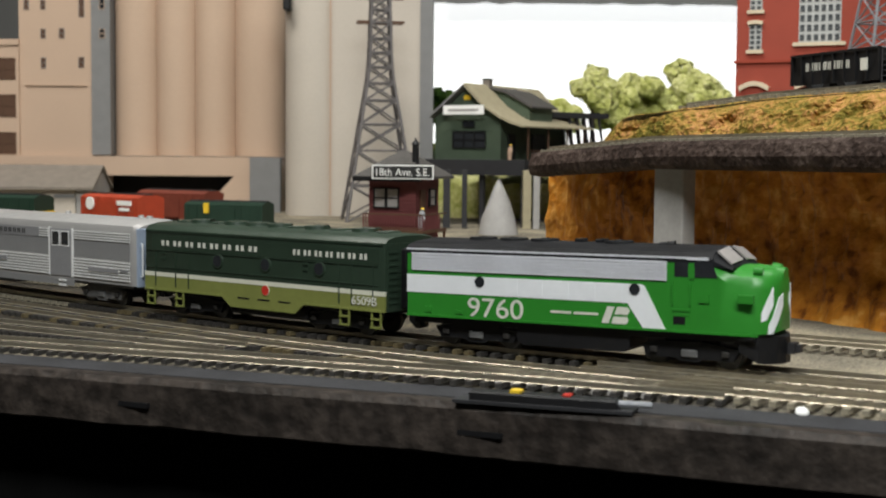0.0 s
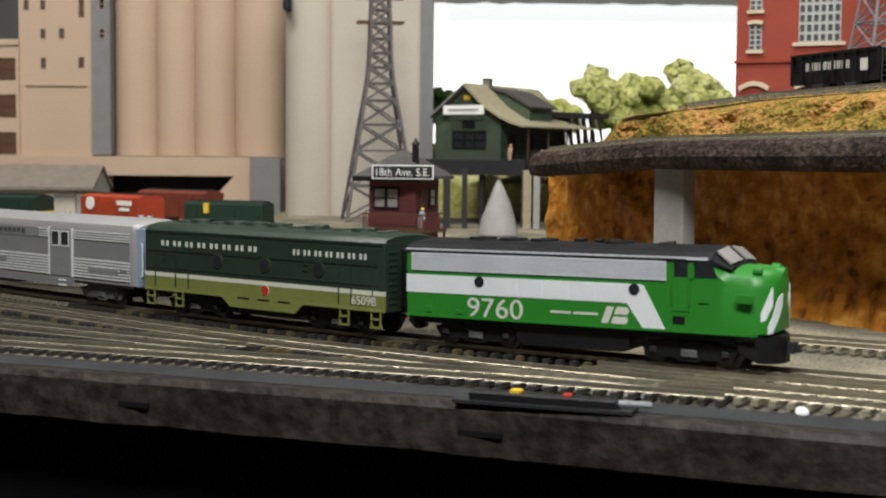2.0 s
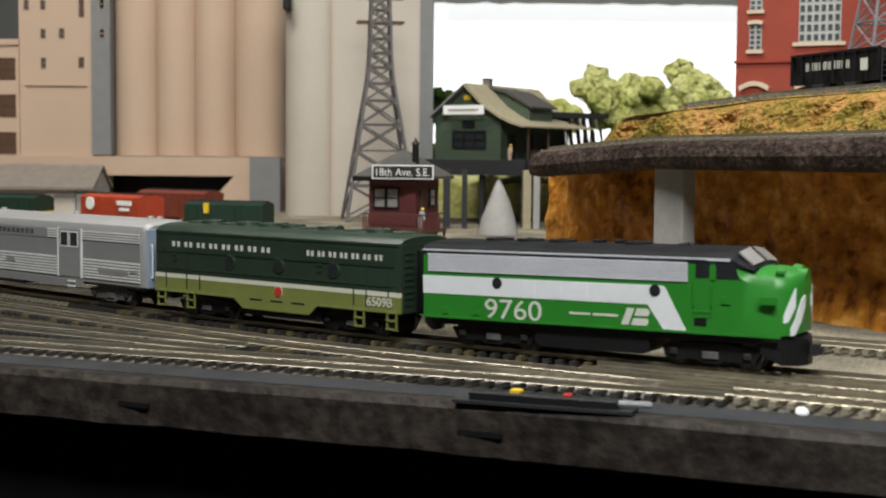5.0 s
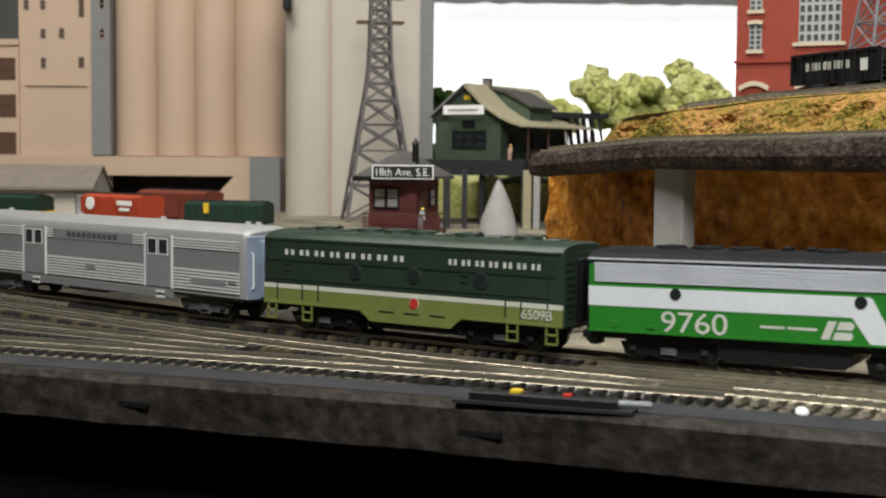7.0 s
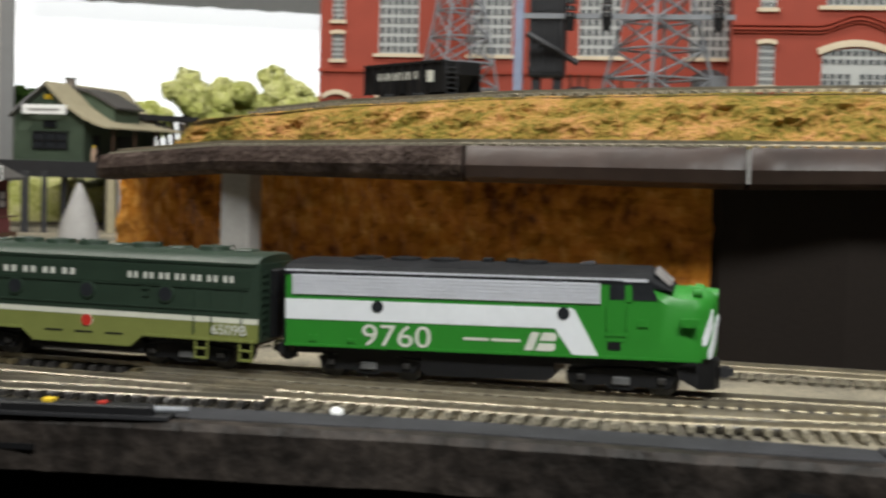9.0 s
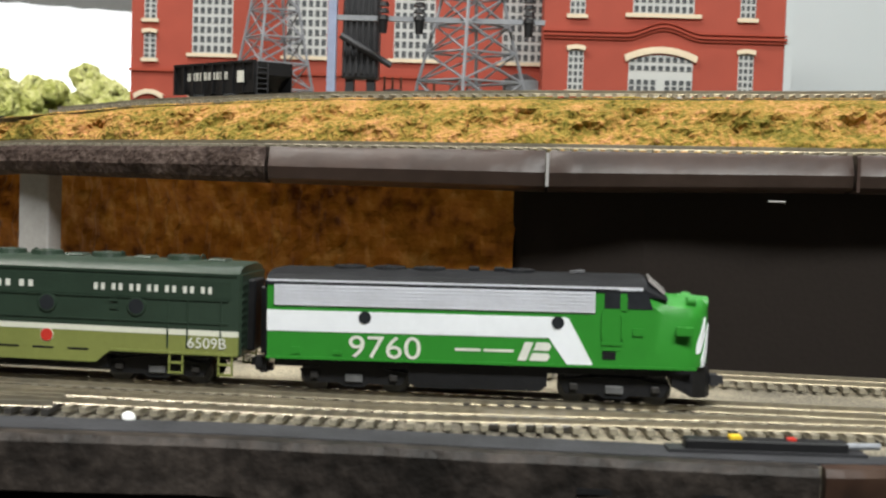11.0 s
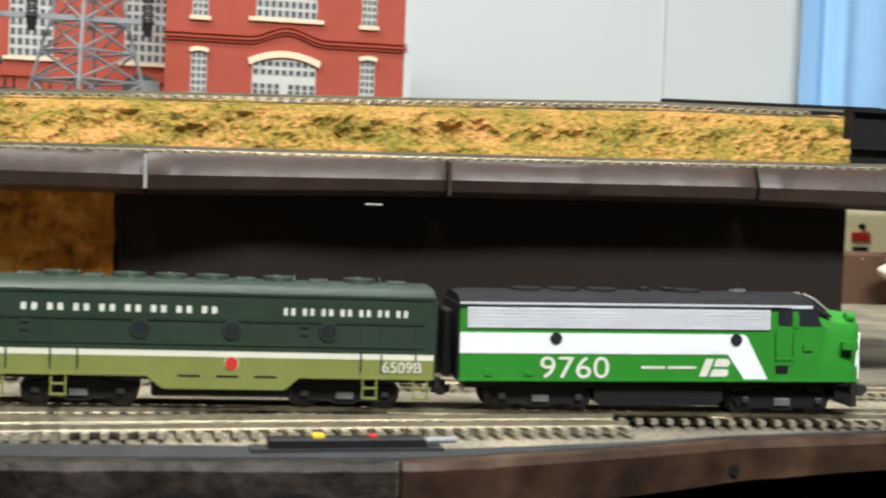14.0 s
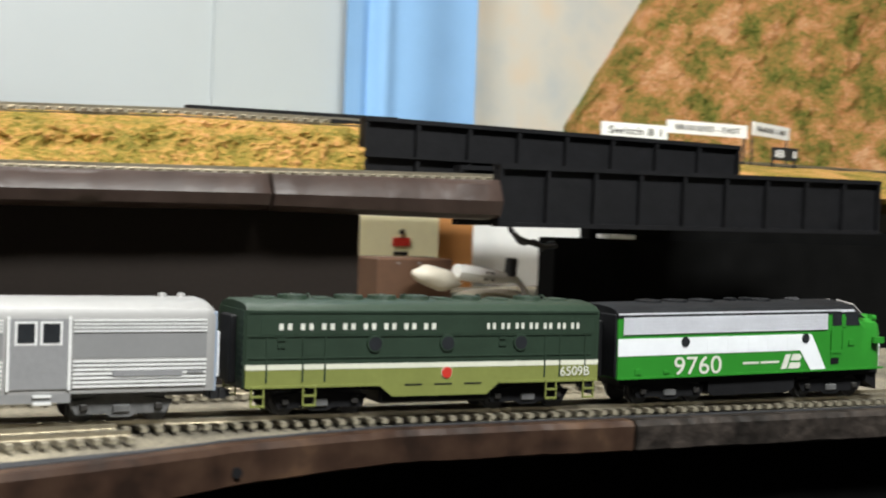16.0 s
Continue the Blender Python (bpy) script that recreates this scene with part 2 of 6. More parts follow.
def words(name, text, size, m, material, parent, width=None, depth=0.00012):
    """Flat raised letters in the built-in font, facing local -Y of m; width stretches the line."""
    cu = bpy.data.curves.new(name, "FONT")
    cu.body, cu.size, cu.extrude, cu.align_x, cu.align_y = text, size, depth, "CENTER", "CENTER"
    tmp = bpy.data.objects.new(name, cu)
    scene.collection.objects.link(tmp)
    bpy.context.view_layer.update()
    me = bpy.data.meshes.new_from_object(tmp)
    bpy.data.objects.remove(tmp)
    xs = [v.co.x for v in me.vertices]
    ysz = [v.co.y for v in me.vertices]
    sx = width / (max(xs) - min(xs)) if width else 1.0
    sy = size / (max(ysz) - min(ysz))
    cx, cy = (max(xs) + min(xs)) / 2, (max(ysz) + min(ysz)) / 2
    for v in me.vertices:
        v.co = ((v.co.x - cx) * sx, -v.co.z, (v.co.y - cy) * sy)
    me.materials.append(material)
    ob = new(name, me)
    ob.parent = parent
    ob.matrix_local = m
    return ob

# ---- the room ----
for nm, dims in (("wall_north", (-4, 4, 3.4, 3.5, -1.0, 2.0)), ("wall_south", (-4, 4, -2.1, -2.0, -1.0, 2.0)),
                 ("wall_west", (-4.1, -4, -2, 3.4, -1.0, 2.0)), ("wall_east", (4, 4.1, -2, 3.4, -1.0, 2.0))):
    bm = bmesh.new()
    box(bm, *dims)
    structure(nm, bm, ROOMWALL, "plain painted wall of the layout room")
bm = bmesh.new()
box(bm, -4, 4, -2, 3.4, -1.1, -1.0)
structure("floor", bm, ROOMFLOOR, "dark floor under the layout benchwork")
bm = bmesh.new()
box(bm, -4, 4, -2, 3.4, 2.0, 2.1)
structure("ceiling", bm, ROOMWALL, "plain pale ceiling over the layout room")


# ---- the line that the train follows ----
LINE = (0.63945, -0.01752, 0.00137, -0.02788, 0.02123, 0.0054, -0.00554)
HALF = 0.0187


def line_y(x, off=0.0):
    # a gentle S through the yard, straight beyond it
    xc = min(max(x, -0.52), 0.52)
    u = xc / 0.5
    y = sum(c * u ** k for k, c in enumerate(LINE))
    d = sum(k * c * u ** (k - 1) / 0.5 for k, c in enumerate(LINE) if k)
    return y + d * (x - xc) + off


def line_pose(x, z=0.0):
    a = math.atan2(line_y(x + 0.004) - line_y(x - 0.004), 0.008)
    return Matrix.Translation((x, line_y(x), z)) @ Matrix.Rotation(a, 4, "Z")


ARC = [(-1.6, 0.0)]
while ARC[-1][0] < 1.6:
    x0 = ARC[-1][0]
    ARC.append((x0 + 0.005, ARC[-1][1] + math.hypot(0.005, line_y(x0 + 0.005) - line_y(x0))))


def arc_of(x):
    return float(np.interp(x, [p[0] for p in ARC], [p[1] for p in ARC]))


def x_of(s):
    return float(np.interp(s, [p[1] for p in ARC], [p[0] for p in ARC]))


# ---- lower benchwork ----
GROUND = -0.006
EDGE = [(-1.7, 0.40), (-0.9, 0.485), (-0.47, 0.528), (-0.27, 0.547), (-0.10, 0.556), (0.05, 0.550), (0.11, 0.549), (0.19, 0.572), (0.24, 0.590),
        (0.32, 0.604), (0.45, 0.598), (0.75, 0.585), (1.7, 0.56)]


def edge_y(x):
    return float(np.interp(x, [p[0] for p in EDGE], [p[1] for p in EDGE]))


xs = [-1.7 + 0.02 * i for i in range(171)]
bm = bmesh.new()
loft(bm, [[(x, edge_y(x), GROUND), (x, 3.2, GROUND), (x, 3.2, GROUND - 0.012), (x, edge_y(x), GROUND - 0.012)] for x in xs])
structure("ground", bm, BALLAST, "gravel-covered layout ground with beige and grey ballast")
# darker ballast over the yard end, stopping at an uneven border
bm = bmesh.new()
rows = []
for i in range(46):
    y = 0.45 + 0.4 * i / 45
    end = -0.22 - 0.55 * (y - 0.56) + 0.03 * noise.noise((y * 40, 0, 0)) + 0.012 * noise.noise((y * 150, 5, 0))
    rows.append([(x, y + 0.0001, GROUND + 0.0004) for x in (-1.6, end)])
for (a0, a1), (b0, b1) in zip(rows, rows[1:]):
    if a1[1] < edge_y(a1[0]) + 0.019:
        continue
    bm.faces.new([bm.verts.new(q) for q in (a0, a1, b1, b0)])
yard_end = structure("ground_yard_end", bm, DARKBALLAST, "darker ballast over the yard tracks")


def edge_rail(name, x0, x1, material, label):
    bm = bmesh.new()
    rings = []
    n = int((x1 - x0) / 0.006)
    for i in range(n + 1):
        x = x0 + (x1 - x0) * i / n
        wob = 0.0010 * noise.noise((x * 30, 0, 0)) + 0.0006 * noise.noise((x * 120, 3, 0))
        chip = 0.0014 * max(0.0, noise.noise((x * 65, 8, 0)) - 0.25)
        y = edge_y(x)
        low = 0.006 * min(1, max(0, (x - 0.1) / 0.2))
        rings.append([(x, y - 0.0045 + wob + chip, GROUND + 0.0005 - chip), (x, y + 0.004, GROUND + 0.0008), (x, y + 0.004, GROUND - 0.013), (x, y - 0.004, GROUND - 0.02 + low),
                      (x, y - 0.006 + wob, GROUND - 0.019 + low + 0.5 * wob), (x, y - 0.0065 + wob, GROUND - 0.002 - chip)])
    loft(bm, rings)
    structure(name, bm, material, label)


edge_rail("trim_table_edge_1", -1.7, 0.099, FASCIA, "worn dark grey-brown plywood edge of the lower layout")
edge_rail("trim_table_edge_2", 0.101, 0.437, EDGEWOOD, "worn red-brown wooden edge of the lower layout")
edge_rail("trim_table_edge_3", 0.439, 1.7, FASCIA, "dark grey-brown plywood edge under the girder bridge")
bm = bmesh.new()
loft(bm, [[(x, edge_y(x) + 0.002, GROUND + 0.001), (x, edge_y(x) + 0.002 + 0.021 * max(0.15, min(1, (0.24 - x) / 0.2)), GROUND + 0.0012),
           (x, edge_y(x) + 0.002 + 0.021 * max(0.15, min(1, (0.24 - x) / 0.2)), GROUND - 0.001), (x, edge_y(x) + 0.002, GROUND - 0.001)] for x in xs])
structure("trim_roadbed", bm, ROADBED, "grey roadbed strip along the table edge")
# added black sheet: stands in for the unlit space below the benchwork
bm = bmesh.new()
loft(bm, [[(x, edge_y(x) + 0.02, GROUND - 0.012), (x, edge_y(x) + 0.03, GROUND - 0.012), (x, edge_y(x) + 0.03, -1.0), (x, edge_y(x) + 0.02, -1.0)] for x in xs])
structure("wall_underside_shade", bm, NEARBLACK, "black sheet added for the darkness under the lower benchwork")
bm = bmesh.new()
for x0, w in ((-0.41, 0.016), (-0.26, 0.018), (0.02, 0.017), (0.055, 0.014)):
    y = edge_y(x0)
    box(bm, x0, x0 + w, y - 0.0066, y - 0.004, GROUND - 0.0115, GROUND - 0.0095)
structure("trim_slots", bm, BLACK, "dark slots cut in the plywood edge")
bm = bmesh.new()
tube(bm, (0.238, edge_y(0.238) - 0.0072, GROUND - 0.010), (0.238, edge_y(0.238) - 0.003, GROUND - 0.010), 0.0022, seg=14)
structure("trim_screw_hole", bm, BLACK, "dark countersunk hole in the plywood edge")


# ---- tracks ----
def track(name, label, ypath, x0, x1, tie_mat, zbase=0.0, dark_to=-0.2):
    ob = thing(name, Matrix.Identity(4), label, "track", "model railway tracks", "")
    n = int((x1 - x0) / 0.01)
    pts = [(x0 + (x1 - x0) * i / n) for i in range(n + 1)]

    def frame_at(x):
        a = math.atan2(ypath(x + 0.003) - ypath(x - 0.003), 0.006)
        return Vector((-math.sin(a), math.cos(a), 0)), a
    for side in (-1, 1):
        bm = bmesh.new()
        rings = []
        for x in pts:
            nrm, a = frame_at(x)
            z = zbase(x) if callable(zbase) else zbase
            c = Vector((x, ypath(x), z)) + nrm * 0.00825 * side
            rings.append([c + nrm * u + Vector((0, 0, h)) for u, h in ((-0.0009, -0.0022), (-0.0003, -0.0018), (-0.00045, -0.0004), (-0.00045, 0),
                                                                      (0.00045, 0), (0.00045, -0.0004), (0.0003, -0.0018), (0.0009, -0.0022))])
        loft(bm, rings)
        part("rail", bm, RAIL, ob)
    bm = bmesh.new()
    box(bm, -0.0013, 0.0013, -0.015, 0.015, -0.0042, -0.0022)
    sorts = {}
    for m in {tie_mat, TIE, TIEYL}:
        c = bm.copy()
        sorts[m.name] = mesh_of("tie", c, m)
    bm.free()
    x = x0
    i = 0
    while x < x1:
        nrm, a = frame_at(x)
        z = zbase(x) if callable(zbase) else zbase
        pick = tie_mat
        # left of dark_to ties turn dark; yellow ones stand in for lit spots
        if tie_mat is TIELT and x < dark_to and not callable(zbase) and ypath(x) < 0.72:
            pick = TIEYL if random.random() < 0.3 else TIE
        t = new("tie", sorts[pick.name])
        t.parent = ob
        t.matrix_local = Matrix.Translation((x, ypath(x), z)) @ Matrix.Rotation(a + random.uniform(-0.02, 0.02), 4, "Z")
        x += 0.0066
        i += 1
    return ob


track("railway_track", "main running track with nickel rails under the train", line_y, -0.95, 0.95, TIELT, 0.0, 0.06)
track("railway_track", "weathered siding track along the table edge", lambda x: line_y(x, -0.047 * min(1, max(0.0, (0.46 - x) / 0.5)) ** 1.2 - 0.002), -0.95, 0.2, TIELT)
track("railway_track", "weathered turnout track between the main line and the siding", lambda x: line_y(x, -0.0245 * min(1, max(0.25, (0.30 - x) / 0.35))), -0.24, 0.14, TIELT, -0.0004)
track("railway_track", "weathered yard track beside the grey roadbed", lambda x: edge_y(x) + 0.037, -0.95, -0.17, TIE)
track("railway_track", "weathered middle yard track between the sidings", lambda x: 0.5 * (edge_y(x) + 0.037) + 0.5 * line_y(x, -0.049), -0.95, -0.40, TIE)
track("railway_track", "bright back track beside the dark panel", lambda x: 0.735 - 0.085 * max(0, x) - 0.12 * min(0, x), -0.75, 0.62, TIELT)

# trackside details
def switch_machine(x, y, rz):
    m = thing("switch_machine", pose(x, y, GROUND + 0.001, 0, 0, rz), "black switch machine with yellow and red dots", "switch machine", "switch machines")
    block("body", -0.028, 0.028, -0.004, 0.004, 0, 0.0045, BLACK, m, bev=0.0006)
    block("base_plate", -0.034, 0.034, -0.0055, 0.0055, 0, 0.0012, DARK, m)
    block("yellow_mark", -0.0125, -0.0085, -0.0025, 0.0025, 0.0044, 0.0056, YELLOW, m, "yellow mark")
    block("red_mark", 0.0075, 0.0105, -0.002, 0.002, 0.0044, 0.0052, RED, m, "dull red mark")
    bm = bmesh.new()
    tube(bm, (0.028, 0, 0.003), (0.04, 0.001, 0.003), 0.0012, seg=8)
    part("throw_rod", bm, STEEL, m)


switch_machine(-0.228, 0.5475, 6)
switch_machine(0.085, 0.5665, 3)


def small_lump(name, x, y, r, material, label, cat):
    bm = bmesh.new()
    bmesh.ops.create_icosphere(bm, subdivisions=2, radius=r)
    for v in bm.verts:
        v.co *= 1 + 0.25 * noise.noise(v.co * 300)
        v.co.z *= 0.8
    ob = part(name, bm, material, None, label, True)
    ob.location = (x, y, GROUND + r * 0.7)
    tagged(ob, category=cat)


small_lump("white_pebble", -0.1405, 0.577, 0.0027, WHITEPL, "bright white plastic pebble on the ballast", "pebble")
small_lump("white_pebble", -0.343, 0.662, 0.003, WHITEPL, "small white plug beside the track", "pebble")
for x, y in ((-0.335, 0.659), (-0.358, 0.665)):
    ob = block("yellow_marker", -0.006, 0.006, -0.0015, 0.0015, 0, 0.001, YELLOW, None, "small yellow marker strip beside the track")
    ob.location = (x, y, GROUND)
    tagged(ob, category="marker")
for x, y, l in ((-0.232, 0.589, 0.07), (0.005, 0.597, 0.035)):
    ob = block("turnout_plate", -l / 2, l / 2, -0.007, 0.007, 0, 0.0035, PALEPOST, None, "pale grey turnout filler plate between rails", 0.0005)
    ob.location = (x, y, GROUND)
    ob.rotation_euler.z = 0.08
    tagged(ob, category="plate")

# ---- the train ----
def half_section(w, sill, eave, top, n=7):
    """Body outline, from the near sill over the roof to the far sill."""
    pts = [(-w, sill), (-w, eave)]
    for i in range(1, n):
        a = math.pi * i / n
        pts.append((-w * math.cos(a) * (1 if abs(math.cos(a)) > 0.95 else 0.985), eave + (top - eave) * math.sin(a) ** 0.75))
    return pts + [(w, eave), (w, sill)]


def bogie(parent, cx, wheelbase, radius, material, label):
    tr = thing("truck", pose(cx, 0, 0), "", "")
    tr.parent = parent
    for k in ("label", "category"):
        if k in tr:
            del tr[k]
    bm = bmesh.new()
    for side in (-1, 1):
        y = side * 0.0125
        prism(bm, [(-wheelbase / 2 - 0.006, 0.0085), (-wheelbase / 2 - 0.003, 0.0035), (-0.006, 0.0035), (-0.004, 0.0022), (0.004, 0.0022), (0.006, 0.0035),
                   (wheelbase / 2 + 0.003, 0.0035), (wheelbase / 2 + 0.006, 0.0085), (0.007, 0.0105), (-0.007, 0.0105)], y - 0.001, y + 0.001)
    box(bm, -0.005, 0.005, -0.0125, 0.0125, 0.006, 0.011)
    part("side_frame", bm, material, tr, label)
    for side in (-1, 1):
        y = side * 0.0137
        for bx in (-wheelbase / 2, wheelbase / 2):
            block("journal_box", bx - 0.0016, bx + 0.0016, y - 0.0011, y + 0.0011, 0.0050, 0.0076, JOURNAL, tr, "grey journal box", 0.0004)
        block("spring", -0.0035, 0.0035, y - 0.0008, y + 0.0008, 0.0040, 0.0072, TRUCKGREY, tr, "", 0.0004)
    sets = []
    for bx in (-wheelbase / 2, wheelbase / 2):
        bm = bmesh.new()
        tube(bm, (0, -0.012, 0), (0, 0.012, 0), 0.0012, seg=8)
        for side in (-1, 1):
            tube(bm, (0, side * 0.0078, 0), (0, side * 0.0105, 0), radius, seg=20)
            tube(bm, (0, side * 0.0072, 0), (0, side * 0.0078, 0), radius + 0.0007, seg=20)
            box(bm, -radius * 0.7, radius * 0.7, side * 0.0106 - 0.0002, side * 0.0106 + 0.0002, -0.0006, 0.0006)
        ws = part("wheelset", bm, WHEEL, tr)
        ws.location = (bx, 0, radius)
        sets.append((ws, bx, radius))
    return sets


def coupler(parent, x, s):
    bm = bmesh.new()
    box(bm, x, x + s * 0.007, -0.0016, 0.0016, 0.0075, 0.0105) if s > 0 else box(bm, x + s * 0.007, x, -0.0016, 0.0016, 0.0075, 0.0105)
    box(bm, x + s * 0.0035 - 0.0015, x + s * 0.0035 + 0.0015, -0.003, 0.003, 0.0068, 0.0112)
    part("coupler", bm, DARK, parent)


def roof_fan(parent, x, z, material):
    bm = bmesh.new()
    tube(bm, (x, 0, z - 0.001), (x, 0, z + 0.0008), 0.0068, 0.0064, 20)
    tube(bm, (x, 0, z + 0.0007), (x, 0, z + 0.0012), 0.0022, 0.0018, 10)
    part("roof_fan", bm, material, parent)


def disc(name, parent, x, z, y, r, material, depth=0.0003, label="", seg=20):
    bm = bmesh.new()
    tube(bm, (x, y, z), (x, y - depth, z), r, seg=seg)
    return part(name, bm, material, parent, label)


def plate(name, parent, poly, y, material, depth=0.00025, label=""):
    bm = bmesh.new()
    prism(bm, poly, y, y - depth)
    return part(name, bm, material, parent, label)


SETS = []
W = HALF


def diesel_lead():
    loco = thing("diesel_locomotive", line_pose(-0.24), "bright green and white streamlined model diesel locomotive with black roof", "locomotive", "train")
    o = -0.086
    sill, eave, top = 0.0152, 0.0450, 0.0500
    # lower body with cab and rounded nose
    bm = bmesh.new()
    rings = []
    for x in (0.0, 0.0004, 0.02, 0.06, 0.10, 0.128, 0.142):
        w = W - (0.0006 if x == 0 else 0)
        rings.append([(o + x, y, min(z, eave)) for y, z in half_section(w, sill, eave - 0.0004, eave)])
    for x, w, t, low in ((0.1505, 1.0, 0.0440, 0), (0.1545, 0.99, 0.0428, 0), (0.159, 0.965, 0.0425, 0), (0.163, 0.92, 0.0423, 0), (0.1660, 0.85, 0.0419, 0.0002),
                         (0.1685, 0.74, 0.0412, 0.0004), (0.1704, 0.58, 0.0400, 0.0007), (0.1716, 0.40, 0.0384, 0.001), (0.1722, 0.2, 0.0360, 0.002)):
        e = t - 0.0085 * (0.55 + 0.45 * min(1, (x - 0.148) / 0.01))
        rings.append([(o + x, y, z + low) for y, z in half_section(W * w, sill, e, t)])
    loft(bm, rings)
    body = part("body", bm, GREEN, loco, "green painted plastic shell", True)
    # roof
    bm = bmesh.new()
    rings = []
    for x in (-0.0002, 0.004, 0.05, 0.1, 0.135, 0.1455, 0.1475):
        k = 1.0 if x < 0.14 else (0.985 if x < 0.146 else 0.95)
        rings.append([(o + x, y * k, z) for y, z in half_section(W + 0.0003, eave - 0.0012, eave + 0.0002, top if 0 < x < 0.147 else top - 0.0008)])
    loft(bm, rings)
    part("roof", bm, ROOFBLACK, loco, "weathered black roof", True)
    # brow over the windscreen
    bm = bmesh.new()
    loft(bm, [[(o + 0.1472, y, z) for y, z in half_section(W * 0.95, 0.0425, eave, top - 0.001)],
              [(o + 0.1525, y, z) for y, z in half_section(W * 0.93, 0.0418, 0.0424, 0.0452)],
              [(o + 0.1555, y, z) for y, z in half_section(W * 0.9, 0.0410, 0.0414, 0.0427)]])
    part("windscreen_frame", bm, ROOFBLACK, loco, "", True)
    for s in (-1, 1):
        bm = bmesh.new()
        q = [Vector((o + 0.1482, s * 0.0025, 0.0494)), Vector((o + 0.1482, s * 0.0150, 0.0480)), Vector((o + 0.1543, s * 0.0152, 0.0430)), Vector((o + 0.1546, s * 0.0025, 0.0440))]
        n = Vector((0.0005, 0, 0.0007))
        loft(bm, [[p + n * 0.2 for p in q], [p + n for p in q]])
        part("windscreen", bm, CLEAR, loco, "grey clear windscreen pane")
    for s in (-1, 1):
        yy = s * W
        d = 0.00028 * s
        def side(name, poly, material, label="", k=1.0, s=s, yy=yy, d=d):
            bm = bmesh.new()
            prism(bm, poly, yy - d * 0.5, yy + d * k)
            return part(name, bm, material, loco, label)
        X = lambda v: o + v
        side("side_stripe", [(X(0.0002), 0.0258), (X(0.1105), 0.0258), (X(0.1178), 0.0154), (X(0.1278), 0.0154), (X(0.1180), 0.0335), (X(0.1165), 0.0340), (X(0.0002), 0.0340)], WHITE, "white side stripe with diagonal end")
        g = side("grille", [(X(0.0030), 0.0357), (X(0.128), 0.0357), (X(0.128), 0.0440), (X(0.0030), 0.0440)], GRILLE, "ribbed stainless side grille", 1.5)
        for i in range(6):
            z = 0.0361 + i * 0.00138
            bm = bmesh.new()
            prism(bm, [(X(0.0031), z), (X(0.1279), z), (X(0.1279), z + 0.0009), (X(0.0031), z + 0.0009)], yy + d * 1.4, yy + d * 2.6)
            part("grille_slat", bm, GRILLE, g)
        side("gutter", [(X(0.0), 0.0448), (X(0.146), 0.0448), (X(0.146), 0.0460), (X(0.0), 0.0460)], GRILLE, "light gutter line", 0.9)
        side("sill_band", [(X(0), 0.0148), (X(0.167), 0.0148), (X(0.167), 0.0158), (X(0), 0.0158)], GREEN, "", 1.4)
        for px in (0.0389, 0.1138):
            bm = bmesh.new()
            tube(bm, (X(px), yy, 0.0318), (X(px), yy + d * 2.2, 0.0318), 0.0025, 0.0024, 22)
            rim = part("porthole_rim", bm, ROOFBLACK, loco)
            bm = bmesh.new()
            tube(bm, (X(px), yy, 0.0318), (X(px), yy + d * 2.6, 0.0318), 0.0023, seg=22)
            part("porthole", bm, GLASS, loco, "open black porthole")
        side("cab_window", [(X(0.1315), 0.0378), (X(0.1375), 0.0378), (X(0.1375), 0.0438), (X(0.1315), 0.0438)], GLASS, "dark cab door window")
        side("cab_window", [(X(0.1400), 0.0378), (X(0.1500), 0.0378), (X(0.1478), 0.0440), (X(0.1400), 0.0440)], GLASS, "dark cab side window")
        side("cab_door", [(X(0.1308), 0.0215), (X(0.1382), 0.0215), (X(0.1382), 0.0376), (X(0.1308), 0.0376)], GREEN, "", 0.8)
        side("door_step", [(X(0.1310), 0.0182), (X(0.1362), 0.0182), (X(0.1362), 0.0212), (X(0.1310), 0.0212)], BLACK, "dark step well", 0.9)
        side("window_mullion", [(X(0.1375), 0.0370), (X(0.1402), 0.0370), (X(0.1402), 0.0425), (X(0.1375), 0.0425)], GREEN, "", 1.6)
        side("class_plate", [(X(0.1425), 0.0275), (X(0.1465), 0.0275), (X(0.1465), 0.0305), (X(0.1425), 0.0305)], GREEN, "", 2.2)
        side("number_box", [(X(0.159), 0.0282), (X(0.1655), 0.0282), (X(0.1655), 0.0314), (X(0.159), 0.0314)], GREEN, "", 7)
        for i in range(5):
            xx = 0.052 + i * 0.0125
            side("louvre", [(X(xx), 0.0265), (X(xx + 0.006), 0.0265), (X(xx + 0.006), 0.0333), (X(xx), 0.0333)], WHITE, "", 1.45)
        turn = Matrix.Identity(4) if s < 0 else Matrix.Rotation(math.pi, 4, "Z")
        words("road_number", "9760", 0.0086, Matrix.Translation((X(0.0468), yy + d * 0.9, 0.0203)) @ turn, LETTER, loco, 0.0282)
        for a, b in ((0.0743, 0.0842), (0.0855, 0.0970)):
            side("lettering_bar", [(X(a), 0.0199), (X(b), 0.0199), (X(b), 0.0209), (X(a), 0.0209)], LETTER, "", 0.9)
        for poly in ([(0.0985, 0.0168), (0.1018, 0.0168), (0.1046, 0.0240), (0.1013, 0.0240)],
                     [(0.1030, 0.0168), (0.1098, 0.0168), (0.1110, 0.0182), (0.1104, 0.0198), (0.1042, 0.0198)],
                     [(0.1046, 0.0208), (0.1106, 0.0208), (0.1116, 0.0226), (0.1104, 0.0240), (0.1058, 0.0240)]):
            side("emblem", [(X(u), v) for u, v in poly], LETTER, "plain white emblem shape", 0.9)
